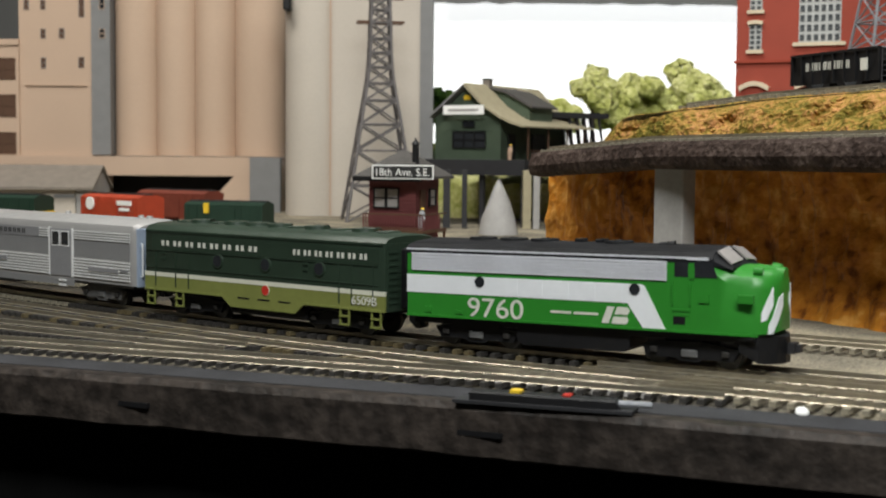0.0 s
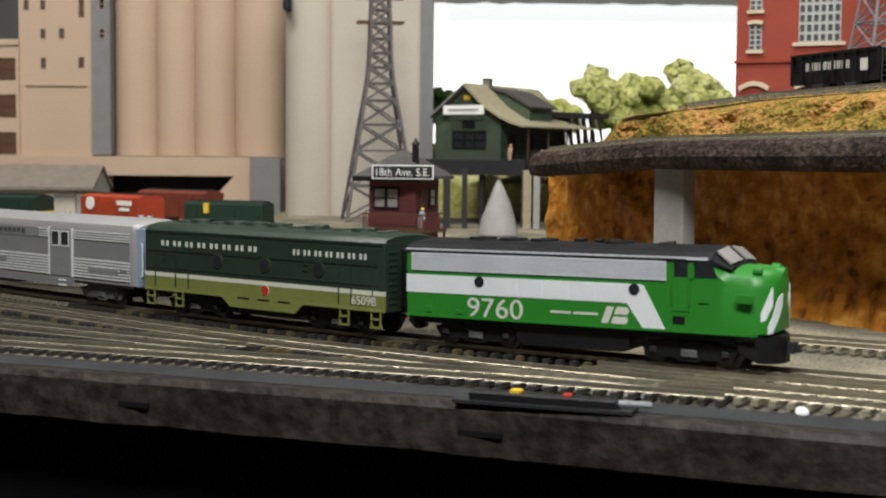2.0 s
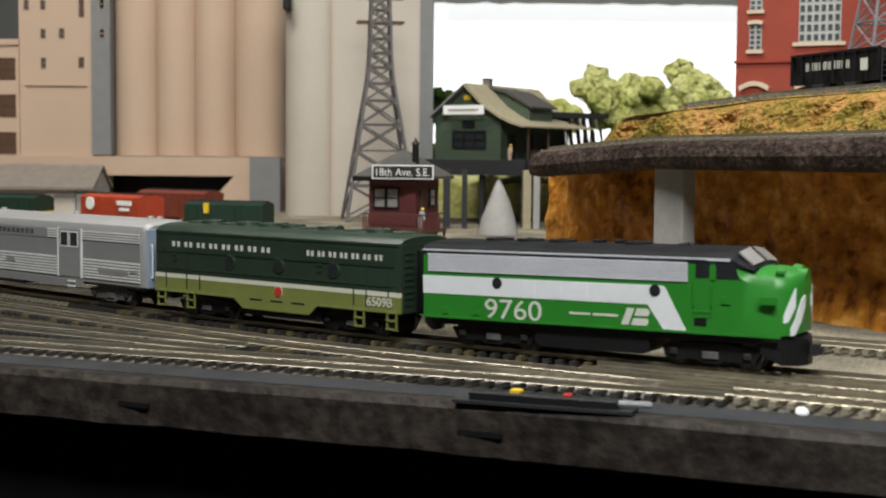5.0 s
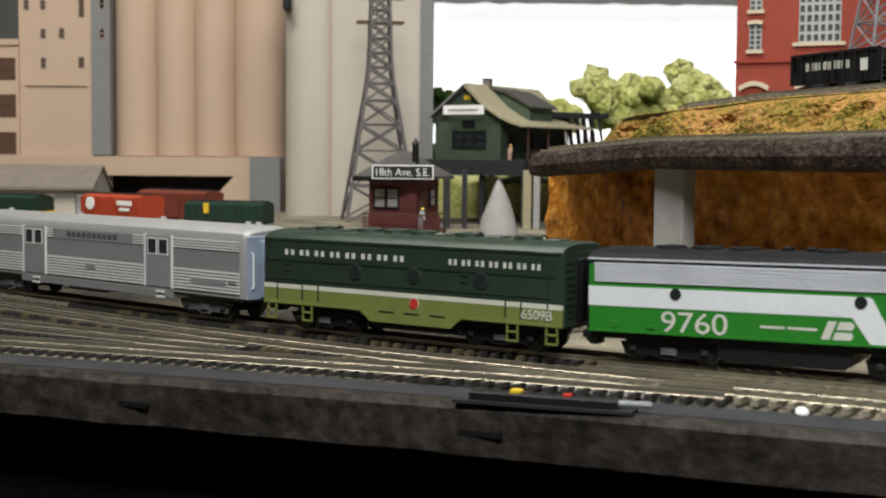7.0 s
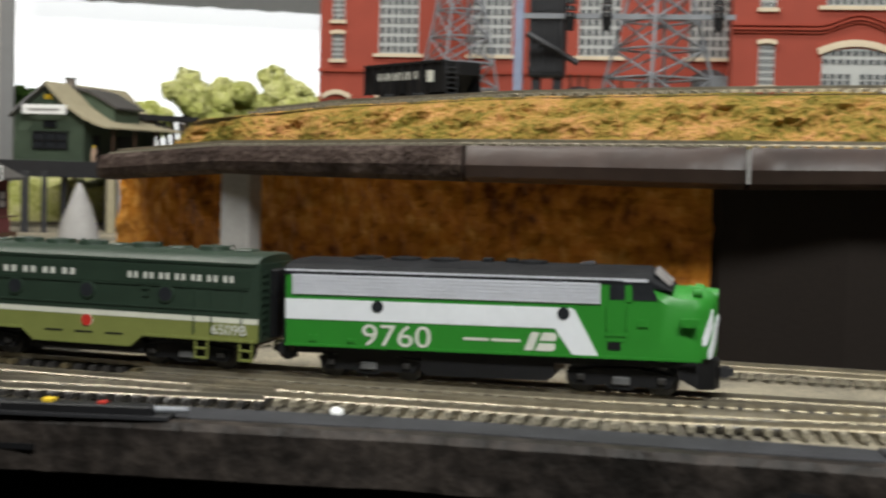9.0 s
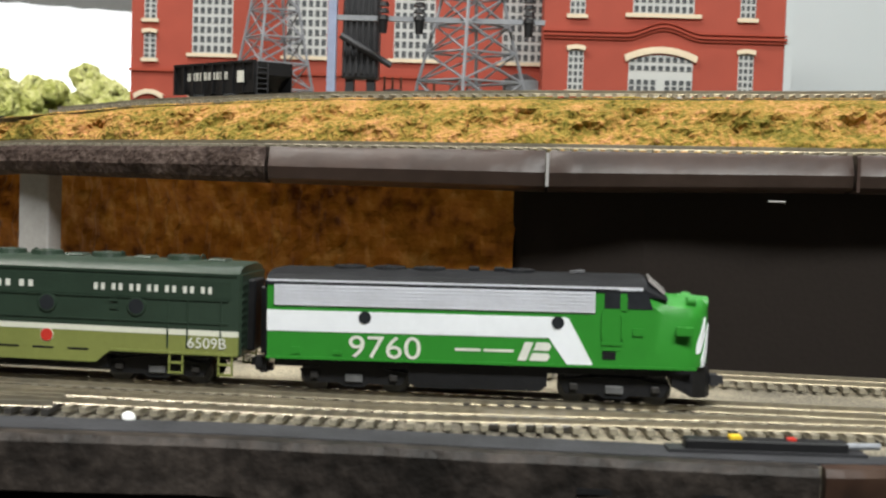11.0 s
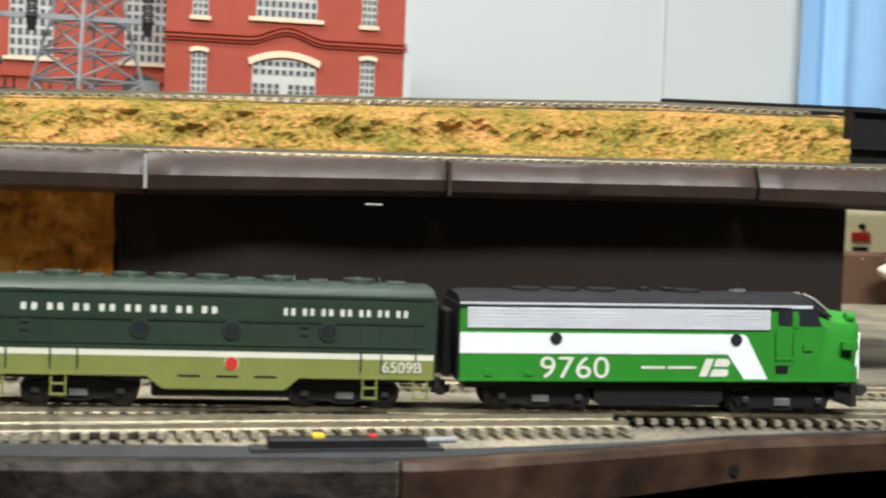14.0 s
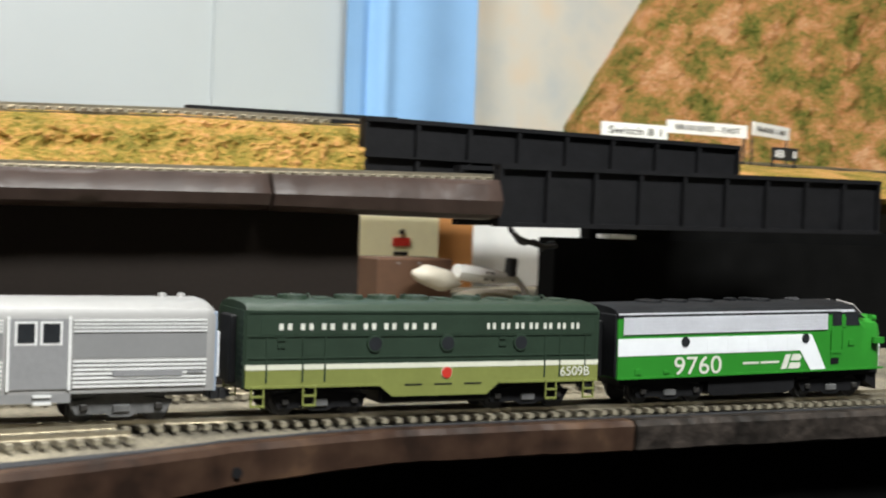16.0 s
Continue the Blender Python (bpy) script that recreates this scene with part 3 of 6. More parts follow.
        side("step_tread", [(X(0.1305), 0.0236), (X(0.1385), 0.0236), (X(0.1385), 0.0246), (X(0.1305), 0.0246)], GREEN, "", 2.2)
        side("hand_hold", [(X(0.1305), 0.0262), (X(0.1312), 0.0262), (X(0.1312), 0.0355), (X(0.1305), 0.0355)], GREEN, "", 3.0)
        side("hand_hold", [(X(0.1380), 0.0262), (X(0.1387), 0.0262), (X(0.1387), 0.0355), (X(0.1380), 0.0355)], GREEN, "", 3.0)
        side("sill_step", [(X(0.010), 0.0170), (X(0.0135), 0.0170), (X(0.0135), 0.0196), (X(0.010), 0.0196)], GREEN, "", 1.8)
        side("sill_step", [(X(0.0265), 0.0170), (X(0.030), 0.0170), (X(0.030), 0.0184), (X(0.0265), 0.0184)], GREEN, "", 1.8)
    # nose markings, headlight, pilot
    for s in (-1, 1):
        for strip in (((0.1668, 0.80, 0.0205, 0.0240), (0.1685, 0.74, 0.0212, 0.0285), (0.1704, 0.58, 0.0270, 0.0345)),
                      ((0.1692, 0.69, 0.0154, 0.0185), (0.1704, 0.58, 0.0158, 0.0225), (0.1716, 0.40, 0.0210, 0.0300), (0.1722, 0.22, 0.0265, 0.0315))):
            bm = bmesh.new()
            loft(bm, [[(o + x + dx, s * W * w * k, zz) for dx, k, zz in ((-0.0006, 0.97, lo), (0.0003, 1.012, lo), (0.0003, 1.012, hi), (-0.0006, 0.97, hi))] for x, w, lo, hi in strip])
            part("nose_stripe", bm, WHITE, loco, "white wing stripe on the nose")
        bm = bmesh.new()
        tube(bm, (o + 0.163, s * 0.0122, 0.0408), (o + 0.1665, s * 0.0118, 0.0406), 0.0019, 0.0017, 14)
        lt = part("class_light", bm, GREEN, loco)
    bm = bmesh.new()
    tube(bm, (o + 0.160, 0, 0.0392), (o + 0.1722, 0, 0.0384), 0.0038, 0.0034, 18)
    part("headlight", bm, GREEN, loco, "round headlight housing on the nose", True)
    bm = bmesh.new()
    loft(bm, [[(o + 0.158, y, zz) for y, zz in ((-0.0160, 0.0152), (-0.0160, 0.0080), (0.0160, 0.0080), (0.0160, 0.0152))],
              [(o + 0.166, y, zz) for y, zz in ((-0.0145, 0.0152), (-0.0150, 0.0036), (0.0150, 0.0036), (0.0145, 0.0152))],
              [(o + 0.1715, y, zz) for y, zz in ((-0.0075, 0.0145), (-0.0085, 0.0030), (0.0085, 0.0030), (0.0075, 0.0145))],
              [(o + 0.1735, y, zz) for y, zz in ((-0.0025, 0.0135), (-0.0030, 0.0030), (0.0030, 0.0030), (0.0025, 0.0135))]])
    part("pilot", bm, BLACK, loco, "black pilot below the nose")
    bm = bmesh.new()
    prism(bm, [(o + 0.056, 0.0150), (o + 0.056, 0.0065), (o + 0.059, 0.0045), (o + 0.107, 0.0045), (o + 0.110, 0.0065), (o + 0.110, 0.0150)], -0.0155, 0.0155)
    part("fuel_tank", bm, BLACK, loco)
    block("underframe", o + 0.003, o + 0.165, -0.0165, 0.0165, 0.0118, 0.0158, BLACK, loco)
    block("end_wall", o - 0.0010, o + 0.0005, -0.0180, 0.0180, 0.0156, 0.0455, ROOFBLACK, loco, "black end wall", 0.0004)
    block("diaphragm", o - 0.0048, o - 0.0009, -0.0075, 0.0075, 0.0150, 0.0420, BLACK, loco, "black end diaphragm", 0.0006)
    for x in (0.030, 0.046, 0.062, 0.098):
        roof_fan(loco, o + x, top, ROOFBLACK)
    for x in (0.078, 0.088):
        block("exhaust_pipe", o + x, o + x + 0.004, -0.003, 0.003, top - 0.001, top + 0.0014, ROOFBLACK, loco, bev=0.0003)
    bm = bmesh.new()
    for i, h in enumerate((0.004, 0.006, 0.005)):
        tube(bm, (o + 0.118, 0.003 * (i - 1), top), (o + 0.118 + h, 0.003 * (i - 1), top + 0.0002), 0.0007, 0.0011, 8)
    part("air_horn", bm, DARK, loco)
    SETS.extend((w, b, r) for w, b, r in bogie(loco, o + 0.034, 0.0315, 0.0058, BLACK, "black truck side frame"))
    SETS.extend((w, b, r) for w, b, r in bogie(loco, o + 0.136, 0.0315, 0.0058, BLACK, "black truck side frame"))
    coupler(loco, o - 0.001, -1)
    coupler(loco, o + 0.172, 1)
    # the shell sits a little low on its rear truck
    tip = Matrix.Translation((0.05, 0, 0)) @ Matrix.Rotation(radians(-0.85), 4, "Y") @ Matrix.Translation((-0.05, 0, 0))
    bpy.context.view_layer.update()
    for ch in loco.children:
        if not ch.name.startswith("truck"):
            ch.matrix_local = tip @ ch.matrix_local
    return loco


def diesel_booster():
    loco = thing("diesel_booster", line_pose(-0.43), "two-tone green streamlined model booster locomotive with cream stripe", "locomotive", "train")
    o = -0.0853
    L = 0.1705
    sill, eave, top = 0.0130, 0.0452, 0.0492
    bm = bmesh.new()
    loft(bm, [[(o + x, y * k, z) for y, z in half_section(W, 0.0225, eave, t)] for x, k, t in
              ((0, 0.97, top - 0.0008), (0.0012, 1, top), (0.05, 1, top), (0.12, 1, top), (L - 0.0012, 1, top), (L, 0.97, top - 0.0008))])
    part("upper_body", bm, DKGREEN, loco, "dark green upper shell and roof", True)
    for s in (-1, 1):
        yy, d = s * W, 0.00028 * s
        def side(name, poly, material, label="", k=1.0, s=s, yy=yy, d=d):
            bm = bmesh.new()
            prism(bm, [(o + u, z) for u, z in poly], yy - s * 0.0012, yy + d * k)
            return part(name, bm, material, loco, label)
        side("lower_panel", [(0, sill), (0.060, sill), (0.0665, 0.0080), (0.1125, 0.0080), (0.1185, sill), (L, sill), (L, 0.0205), (0, 0.0205)], OLIVE, "light olive green lower side", 0.2)
        side("stripe", [(0, 0.0204), (L, 0.0204), (L, 0.0226), (0, 0.0226)], CREAM, "cream dividing stripe", 0.6)
        side("letterboard", [(0.006, 0.0350), (L - 0.003, 0.0350), (L - 0.003, 0.0420), (0.006, 0.0420)], DKGREEN, "", 0.5)
        side("belt_rail", [(0.001, 0.0342), (L - 0.004, 0.0342), (L - 0.004, 0.0348), (0.001, 0.0348)], DKGREEN, "", 1.8)
        side("belt_rail", [(0.001, 0.0250), (L - 0.004, 0.0250), (L - 0.004, 0.0255), (0.001, 0.0255)], DKGREEN, "", 1.5)
        side("eave_moulding", [(0.001, 0.0441), (L - 0.001, 0.0441), (L - 0.001, 0.0452), (0.001, 0.0452)], DKGREEN, "", 1.6)
        side("skirt_lip", [(0, sill - 0.0002), (0.06, sill - 0.0002), (0.06, sill + 0.0008), (0, sill + 0.0008)], OLIVE, "", 1.6)
        side("skirt_lip", [(0.1185, sill - 0.0002), (L, sill - 0.0002), (L, sill + 0.0008), (0.1185, sill + 0.0008)], OLIVE, "", 1.6)
        for a in (0.072, 0.0865, 0.101):
            side("air_slot", [(a, 0.0127), (a + 0.0085, 0.0127), (a + 0.0085, 0.0134), (a, 0.0134)], BLACK, "", 0.9)
        for a in (0.0085, 0.0245, 0.0345, 0.1415, 0.1495, 0.163):
            side("panel_batten", [(a, 0.0152), (a + 0.0007, 0.0152), (a + 0.0007, 0.034), (a, 0.034)], DKGREEN, "", 1.3)
        for px in (0.0575, 0.0922, 0.1290):
            bm = bmesh.new()
            tube(bm, (o + px, yy, 0.0310), (o + px, yy + d * 2.4, 0.0310), 0.0040, 0.0037, 22)
            rim = part("porthole_rim", bm, DKGREEN, loco)
            bm = bmesh.new()
            tube(bm, (o + px, yy + d, 0.0310), (o + px, yy + d * 2.7, 0.0310), 0.0030, seg=22)
            part("porthole_glass", bm, GLASS, loco)
        for a in (0.0135, 0.118):
            for z in (0.0325, 0.0295):
                side("small_vent", [(a, z), (a + 0.0035, z), (a + 0.0035, z + 0.0013), (a, z + 0.0013)], DKGREEN, "", 2.0)
        bm = bmesh.new()
        tube(bm, (o + 0.0922, yy, 0.0181), (o + 0.0922, yy + d * 1.2, 0.0181), 0.0027, seg=24)
        part("emblem_ring", bm, CREAM, loco, "pale ring round the red emblem")
        bm = bmesh.new()
        tube(bm, (o + 0.0922, yy, 0.0181), (o + 0.0922, yy + d * 1.7, 0.0181), 0.0025, seg=24)
        part("emblem", bm, RED, loco, "plain red round emblem")
        turn = Matrix.Identity(4) if s < 0 else Matrix.Rotation(math.pi, 4, "Z")
        flip = (lambda v: v) if s < 0 else (lambda v: L - v)
        letter_bars("name_bar", 8, 0.076, 0.0027, o + flip(0.050), yy + d * 0.5, 0.0384, s, LETTER, loco)
        letter_bars("name_bar", 7, 0.051, 0.0027, o + flip(0.1355), yy + d * 0.5, 0.0384, s, LETTER, loco)
        words("road_number", "6509B", 0.0042, Matrix.Translation((o + flip(0.1580), yy + d * 1.5, 0.0176)) @ turn, LETTER, loco, 0.0155)
        for cx in (0.0052, 0.0280, 0.1455, 0.1655):
            bm = bmesh.new()
            for u in (-0.0030, 0.0024):
                prism(bm, [(o + cx + u, 0.0052), (o + cx + u + 0.0007, 0.0052), (o + cx + u + 0.0007, sill + 0.0005), (o + cx + u, sill + 0.0005)], yy - s * 0.0004, yy + s * 0.0005)
            for z in (0.0050, 0.0090, 0.0128):
                prism(bm, [(o + cx - 0.003, z), (o + cx + 0.0031, z), (o + cx + 0.0031, z + 0.0008), (o + cx - 0.003, z + 0.0008)], yy - s * 0.0006, yy + s * 0.0009)
            part("step_ladder", bm, OLIVE, loco, "olive step ladder")
    for x, s in ((0.0, -1), (L, 1)):
        block("end_wall", o + x - 0.0008, o + x + 0.0008, -0.0175, 0.0175, sill, 0.045, DKGREEN, loco)
        block("diaphragm", o + x + (s - 1) * 0.0018, o + x + (s + 1) * 0.0018, -0.0075, 0.0075, 0.014, 0.0425, BLACK, loco, "black end diaphragm", 0.0006)
        for z in range(9):
            block("end_rib", o + x - 0.0012, o + x + 0.0012, -0.0165, -0.0105, 0.0165 + z * 0.003, 0.0175 + z * 0.003, DKGREEN, loco)
    block("underframe", o + 0.002, o + L - 0.002, -0.0165, 0.0165, 0.0112, 0.0230, BLACK, loco)
    block("fuel_tank", o + 0.062, o + 0.117, -0.0150, 0.0150, 0.0045, 0.0112, BLACK, loco, bev=0.001)
    for x in (0.026, 0.052, 0.068, 0.084, 0.110, 0.142):
        roof_fan(loco, o + x, top + 0.0007, DKGREEN)
    for x in (0.014, 0.039, 0.097, 0.126, 0.157):
        block("roof_hatch", o + x - 0.004, o + x + 0.004, -0.005, 0.005, top - 0.0006, top + 0.0007, DKGREEN, loco, bev=0.0005)
    for x in (0.033, 0.079, 0.116, 0.150):
        bm = bmesh.new()
        for k in range(6):
            c0, c1 = math.pi * k / 6, math.pi * (k + 1) / 6
            tube(bm, (o + x, -0.003 * math.cos(c0), top + 0.0020 * math.sin(c0)), (o + x, -0.003 * math.cos(c1), top + 0.0020 * math.sin(c1)), 0.00035, seg=6)
        part("lifting_ring", bm, DKGREEN, loco)
    bm = bmesh.new()
    for i in range(26):
        for s in (-1, 1):
            bmesh.ops.create_icosphere(bm, subdivisions=1, radius=0.0004, matrix=Matrix.Translation((o + 0.006 + i * 0.0064, s * 0.0115, top - 0.0012)))
    part("roof_rivets", bm, DKGREEN, loco)
    SETS.extend(bogie(loco, o + 0.035, 0.0315, 0.0058, BLACK, "black truck side frame"))
    SETS.extend(bogie(loco, o + 0.1365, 0.0315, 0.0058, BLACK, "black truck side frame"))
    coupler(loco, o - 0.001, -1)
    coupler(loco, o + L + 0.001, 1)
    return loco


def baggage_car():
    car = thing("baggage_car", line_pose(-0.66), "silver fluted streamlined model baggage car with grey doors", "railway car", "train")
    L = 0.262
    f = L / 2
    sill, eave, top = 0.0125, 0.0425, 0.0495
    w = 0.0178
    bm = bmesh.new()
    loft(bm, [[(f - x, y * k, z) for y, z in half_section(w, sill, eave, t, 9)] for x, k, t in
              ((0, 0.93, top - 0.0025), (0.0015, 0.985, top - 0.001), (0.004, 1, top), (0.1, 1, top), (L - 0.004, 1, top), (L, 0.94, top - 0.002))])
    part("body", bm, SILVERROOF, car, "smooth silver shell", True)
    for s in (-1, 1):
        yy = s * w
        def side(name, a, b, z0, z1, material, k, label="", yy=yy, s=s, parent=car):
            bm = bmesh.new()
            prism(bm, [(f - b, z0), (f - a, z0), (f - a, z1), (f - b, z1)], yy - s * 0.0003, yy + s * k)
            return part(name, bm, material, parent, label)
        doors = ((0.0595, 0.0815), (0.1795, 0.2015))
        for a, b in doors:
            dr = side("door", a, b, 0.0145, 0.0418, GREYDOOR, 0.0006, "grey sliding baggage door")
            side("door_frame", a - 0.0012, a, 0.0140, 0.0425, SILVERLT, 0.0009)
            side("door_frame", b, b + 0.0012, 0.0140, 0.0425, SILVERLT, 0.0009)
            for u in (0.0022, 0.0118):
                side("window_frame", a + u, a + u + 0.0085, 0.0315, 0.0408, SILVERLT, 0.0008)
                side("door_window", a + u + 0.001, a + u + 0.0075, 0.0325, 0.0400, GLASS, 0.0010, "dark door window")
            for z in (0.0085, 0.0113):
                side("step", a + 0.006, a + 0.013, z, z + 0.0010, SILVERLT, 0.0010)
        spans = ((0.004, 0.0575), (0.084, 0.177), (0.204, 0.258))
        for n, (a, b) in enumerate(spans):
            side("grey_band", a, b, 0.0264, 0.0360, SILVER, 0.0003, "smooth grey band")
            fl = side("flute_panel", a, b, 0.0143, 0.0262, SILVERROOF, 0.0003)
            for i in range(7):
                z = 0.0148 + i * 0.00165
                side("flute", a, b, z, z + 0.0008, SILVERLT, 0.0008, parent=fl)
            up = side("flute_panel", a, b, 0.0362, 0.0418, SILVERROOF, 0.0003)
            for i in range(4):
                z = 0.0366 + i * 0.0014
                if n == 1:
                    side("flute", a, a + 0.009, z, z + 0.0007, SILVERLT, 0.0008, parent=up)
                    side("flute", b - 0.006, b, z, z + 0.0007, SILVERLT, 0.0008, parent=up)
                else:
                    side("flute", a, b, z, z + 0.0007, SILVERLT, 0.0008, parent=up)
        side("letterboard", 0.093, 0.171, 0.0362, 0.0418, GREYDOOR, 0.0006)
        side("small_plate", 0.128, 0.137, 0.0205, 0.0228, GREYDOOR, 0.0012)
        side("lettering_bar", 0.014, 0.042, 0.0190, 0.0212, GREYDOOR, 0.0012)
        side("lettering_bar", 0.0055, 0.012, 0.0200, 0.0206, GREYDOOR, 0.0012)
        turn = Matrix.Identity(4) if s < 0 else Matrix.Rotation(math.pi, 4, "Z")
        letter_bars("name_bar", 10, 0.050, 0.0028, f - 0.132, yy + s * 0.0006, 0.0390, s, INK, car)
        side("side_skirt", 0.058, 0.205, 0.0090, 0.0127, SILVER, 0.0002)
    for x, s in ((f, 1), (-f, -1)):
        block("end_wall", x - 0.0006, x + 0.0010, -0.0165, 0.0165, 0.012, 0.0445, STEELBLUE, car, "blue-grey ribbed end", 0.0003)
        block("diaphragm", x - 0.0012 + s * 0.0018, x + 0.0012 + s * 0.0018, -0.008, 0.008, 0.013, 0.042, STEELBLUE, car, "", 0.0005)
        for y in (-0.014, 0.0135):
            bm = bmesh.new()
            tube(bm, (x + s * 0.0022, y, 0.018), (x + s * 0.0022, y, 0.036), 0.0005, seg=6)
            tube(bm, (x, y, 0.018), (x + s * 0.0022, y, 0.018), 0.0004, seg=6)
            tube(bm, (x, y, 0.036), (x + s * 0.0022, y, 0.036), 0.0004, seg=6)
            part("grab_iron", bm, WHITE, car)
    for x in (0.01, 0.018, 0.09, 0.17, 0.245):
        bm = bmesh.new()
        tube(bm, (f - x, 0, top - 0.0004), (f - x, 0, top + 0.0014), 0.0022, 0.0016, 12)
        part("roof_vent", bm, SILVERROOF, car)
    block("underframe", -f + 0.004, f - 0.004, -0.0155, 0.0155, 0.0105, 0.0130, TRUCKGREY, car)
    block("equipment_box", -0.03, 0.005, -0.0145, 0.0145, 0.0065, 0.0110, TRUCKGREY, car, bev=0.0006)
    SETS.extend(bogie(car, f - 0.037, 0.030, 0.0052, TRUCKGREY, "grey outside-frame truck"))
    SETS.extend(bogie(car, -f + 0.037, 0.030, 0.0052, TRUCKGREY, "grey outside-frame truck"))
    coupler(car, f + 0.001, 1)
    coupler(car, -f - 0.001, -1)
    return car


lead, booster, baggage = diesel_lead(), diesel_booster(), baggage_car()

# ---- the district behind the tracks, seen across the yard ----
TURN = math.radians(26.2433)
BASE = Matrix.Translation((-0.0391, 0.0793, 0)) @ Matrix.Rotation(TURN, 4, "Z")


def town(u, depth, z=0.0, rz=0.0):
    """A pose in the district's own grid: u to the right, depth away from the aisle."""
    return BASE @ Matrix.Translation((u, depth, z)) @ Matrix.Rotation(radians(rz), 4, "Z")


def window_box(parent, x0, x1, y, z0, z1, frame_mat, glass_mat=GLASS, nx=1, nz=2, name="window", depth=0.002):
    """A framed window set in the wall whose face is y, facing -Y."""
    t = min(x1 - x0, z1 - z0) * 0.09
    bm = bmesh.new()
    box(bm, x0, x1, y - depth * 0.2, y + depth * 0.5, z0, z1)
    wnd = part(name, bm, glass_mat, parent)
    bm = bmesh.new()
    for i in range(nx + 1):
        x = x0 + (x1 - x0) * i / nx
        box(bm, x - t / 2, x + t / 2, y - depth * 0.6, y, z0, z1)
    for i in range(nz + 1):
        z = z0 + (z1 - z0) * i / nz
        box(bm, x0 - t / 2, x1 + t / 2, y - depth * 0.55, y - 0.0001, z - t / 2, z + t / 2)
    part("frame", bm, frame_mat, wnd)
    return wnd


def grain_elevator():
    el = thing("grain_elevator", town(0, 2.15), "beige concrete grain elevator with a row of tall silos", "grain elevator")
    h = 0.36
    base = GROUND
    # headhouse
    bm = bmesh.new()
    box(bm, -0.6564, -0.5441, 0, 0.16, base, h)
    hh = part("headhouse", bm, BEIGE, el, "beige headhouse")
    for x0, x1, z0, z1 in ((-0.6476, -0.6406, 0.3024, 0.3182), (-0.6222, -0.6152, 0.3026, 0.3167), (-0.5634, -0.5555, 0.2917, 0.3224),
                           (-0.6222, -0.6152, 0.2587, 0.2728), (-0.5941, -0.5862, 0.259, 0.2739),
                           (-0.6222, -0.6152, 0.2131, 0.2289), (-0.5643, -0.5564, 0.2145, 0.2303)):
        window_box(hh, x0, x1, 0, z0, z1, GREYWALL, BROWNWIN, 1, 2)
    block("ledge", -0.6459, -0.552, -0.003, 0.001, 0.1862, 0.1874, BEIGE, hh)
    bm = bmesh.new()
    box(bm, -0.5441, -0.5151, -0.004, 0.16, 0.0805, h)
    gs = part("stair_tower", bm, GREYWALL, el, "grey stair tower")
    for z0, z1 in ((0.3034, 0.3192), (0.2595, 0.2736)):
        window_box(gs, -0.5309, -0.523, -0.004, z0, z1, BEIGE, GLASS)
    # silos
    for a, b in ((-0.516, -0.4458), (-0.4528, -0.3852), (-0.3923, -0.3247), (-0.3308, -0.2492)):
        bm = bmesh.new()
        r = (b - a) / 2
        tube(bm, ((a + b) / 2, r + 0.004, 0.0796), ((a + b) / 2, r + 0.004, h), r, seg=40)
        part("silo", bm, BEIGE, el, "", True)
    # base storey; a black block stands in for the shade in its loading bay
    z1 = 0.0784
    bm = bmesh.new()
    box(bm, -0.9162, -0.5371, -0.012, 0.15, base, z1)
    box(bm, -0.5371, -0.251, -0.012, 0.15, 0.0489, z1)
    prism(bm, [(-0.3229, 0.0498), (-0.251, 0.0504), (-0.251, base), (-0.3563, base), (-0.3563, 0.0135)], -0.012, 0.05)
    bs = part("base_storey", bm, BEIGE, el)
    block("loading_bay_shade", -0.5371, -0.251, 0.10, 0.148, base, 0.048, BLACK, el, "black block for the shade in the loading bay")
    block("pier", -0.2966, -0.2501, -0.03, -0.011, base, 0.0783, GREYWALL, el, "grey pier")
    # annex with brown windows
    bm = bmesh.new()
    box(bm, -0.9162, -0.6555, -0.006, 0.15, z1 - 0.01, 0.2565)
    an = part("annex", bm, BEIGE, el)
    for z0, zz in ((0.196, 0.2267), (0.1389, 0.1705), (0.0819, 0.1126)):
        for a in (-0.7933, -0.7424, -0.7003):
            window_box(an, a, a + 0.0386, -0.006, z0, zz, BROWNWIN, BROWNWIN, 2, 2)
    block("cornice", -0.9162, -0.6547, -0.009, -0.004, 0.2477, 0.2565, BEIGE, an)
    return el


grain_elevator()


def concrete_tower():
    t = thing("concrete_silo_tower", town(0, 2.02), "pale concrete storage tower with a rounded corner", "silo")
    h = 0.36
    bm = bmesh.new()
    r = 0.0438
    tube(bm, (-0.235 + r, r, GROUND), (-0.235 + r, r, h), r, seg=44)
    part("rounded_corner", bm, CONCRETE, t, "", True)
    bm = bmesh.new()
    box(bm, -0.1657, -0.0355, 0.004, 0.12, GROUND, h)
    part("wall", bm, CONCRETE, t)
    block("corner_pilaster", -0.0355, -0.0165, 0.0, 0.12, GROUND, h, GREYWALL, t, "grey corner pilaster")
    block("joint_strip", -0.1665, -0.1641, 0.001, 0.006, GROUND, h, BEIGE, t)
    block("bracket", -0.2333, -0.2226, -0.01, 0.03, 0.291, 0.3141, BLACK, t, "small black bracket", 0.002)


concrete_tower()


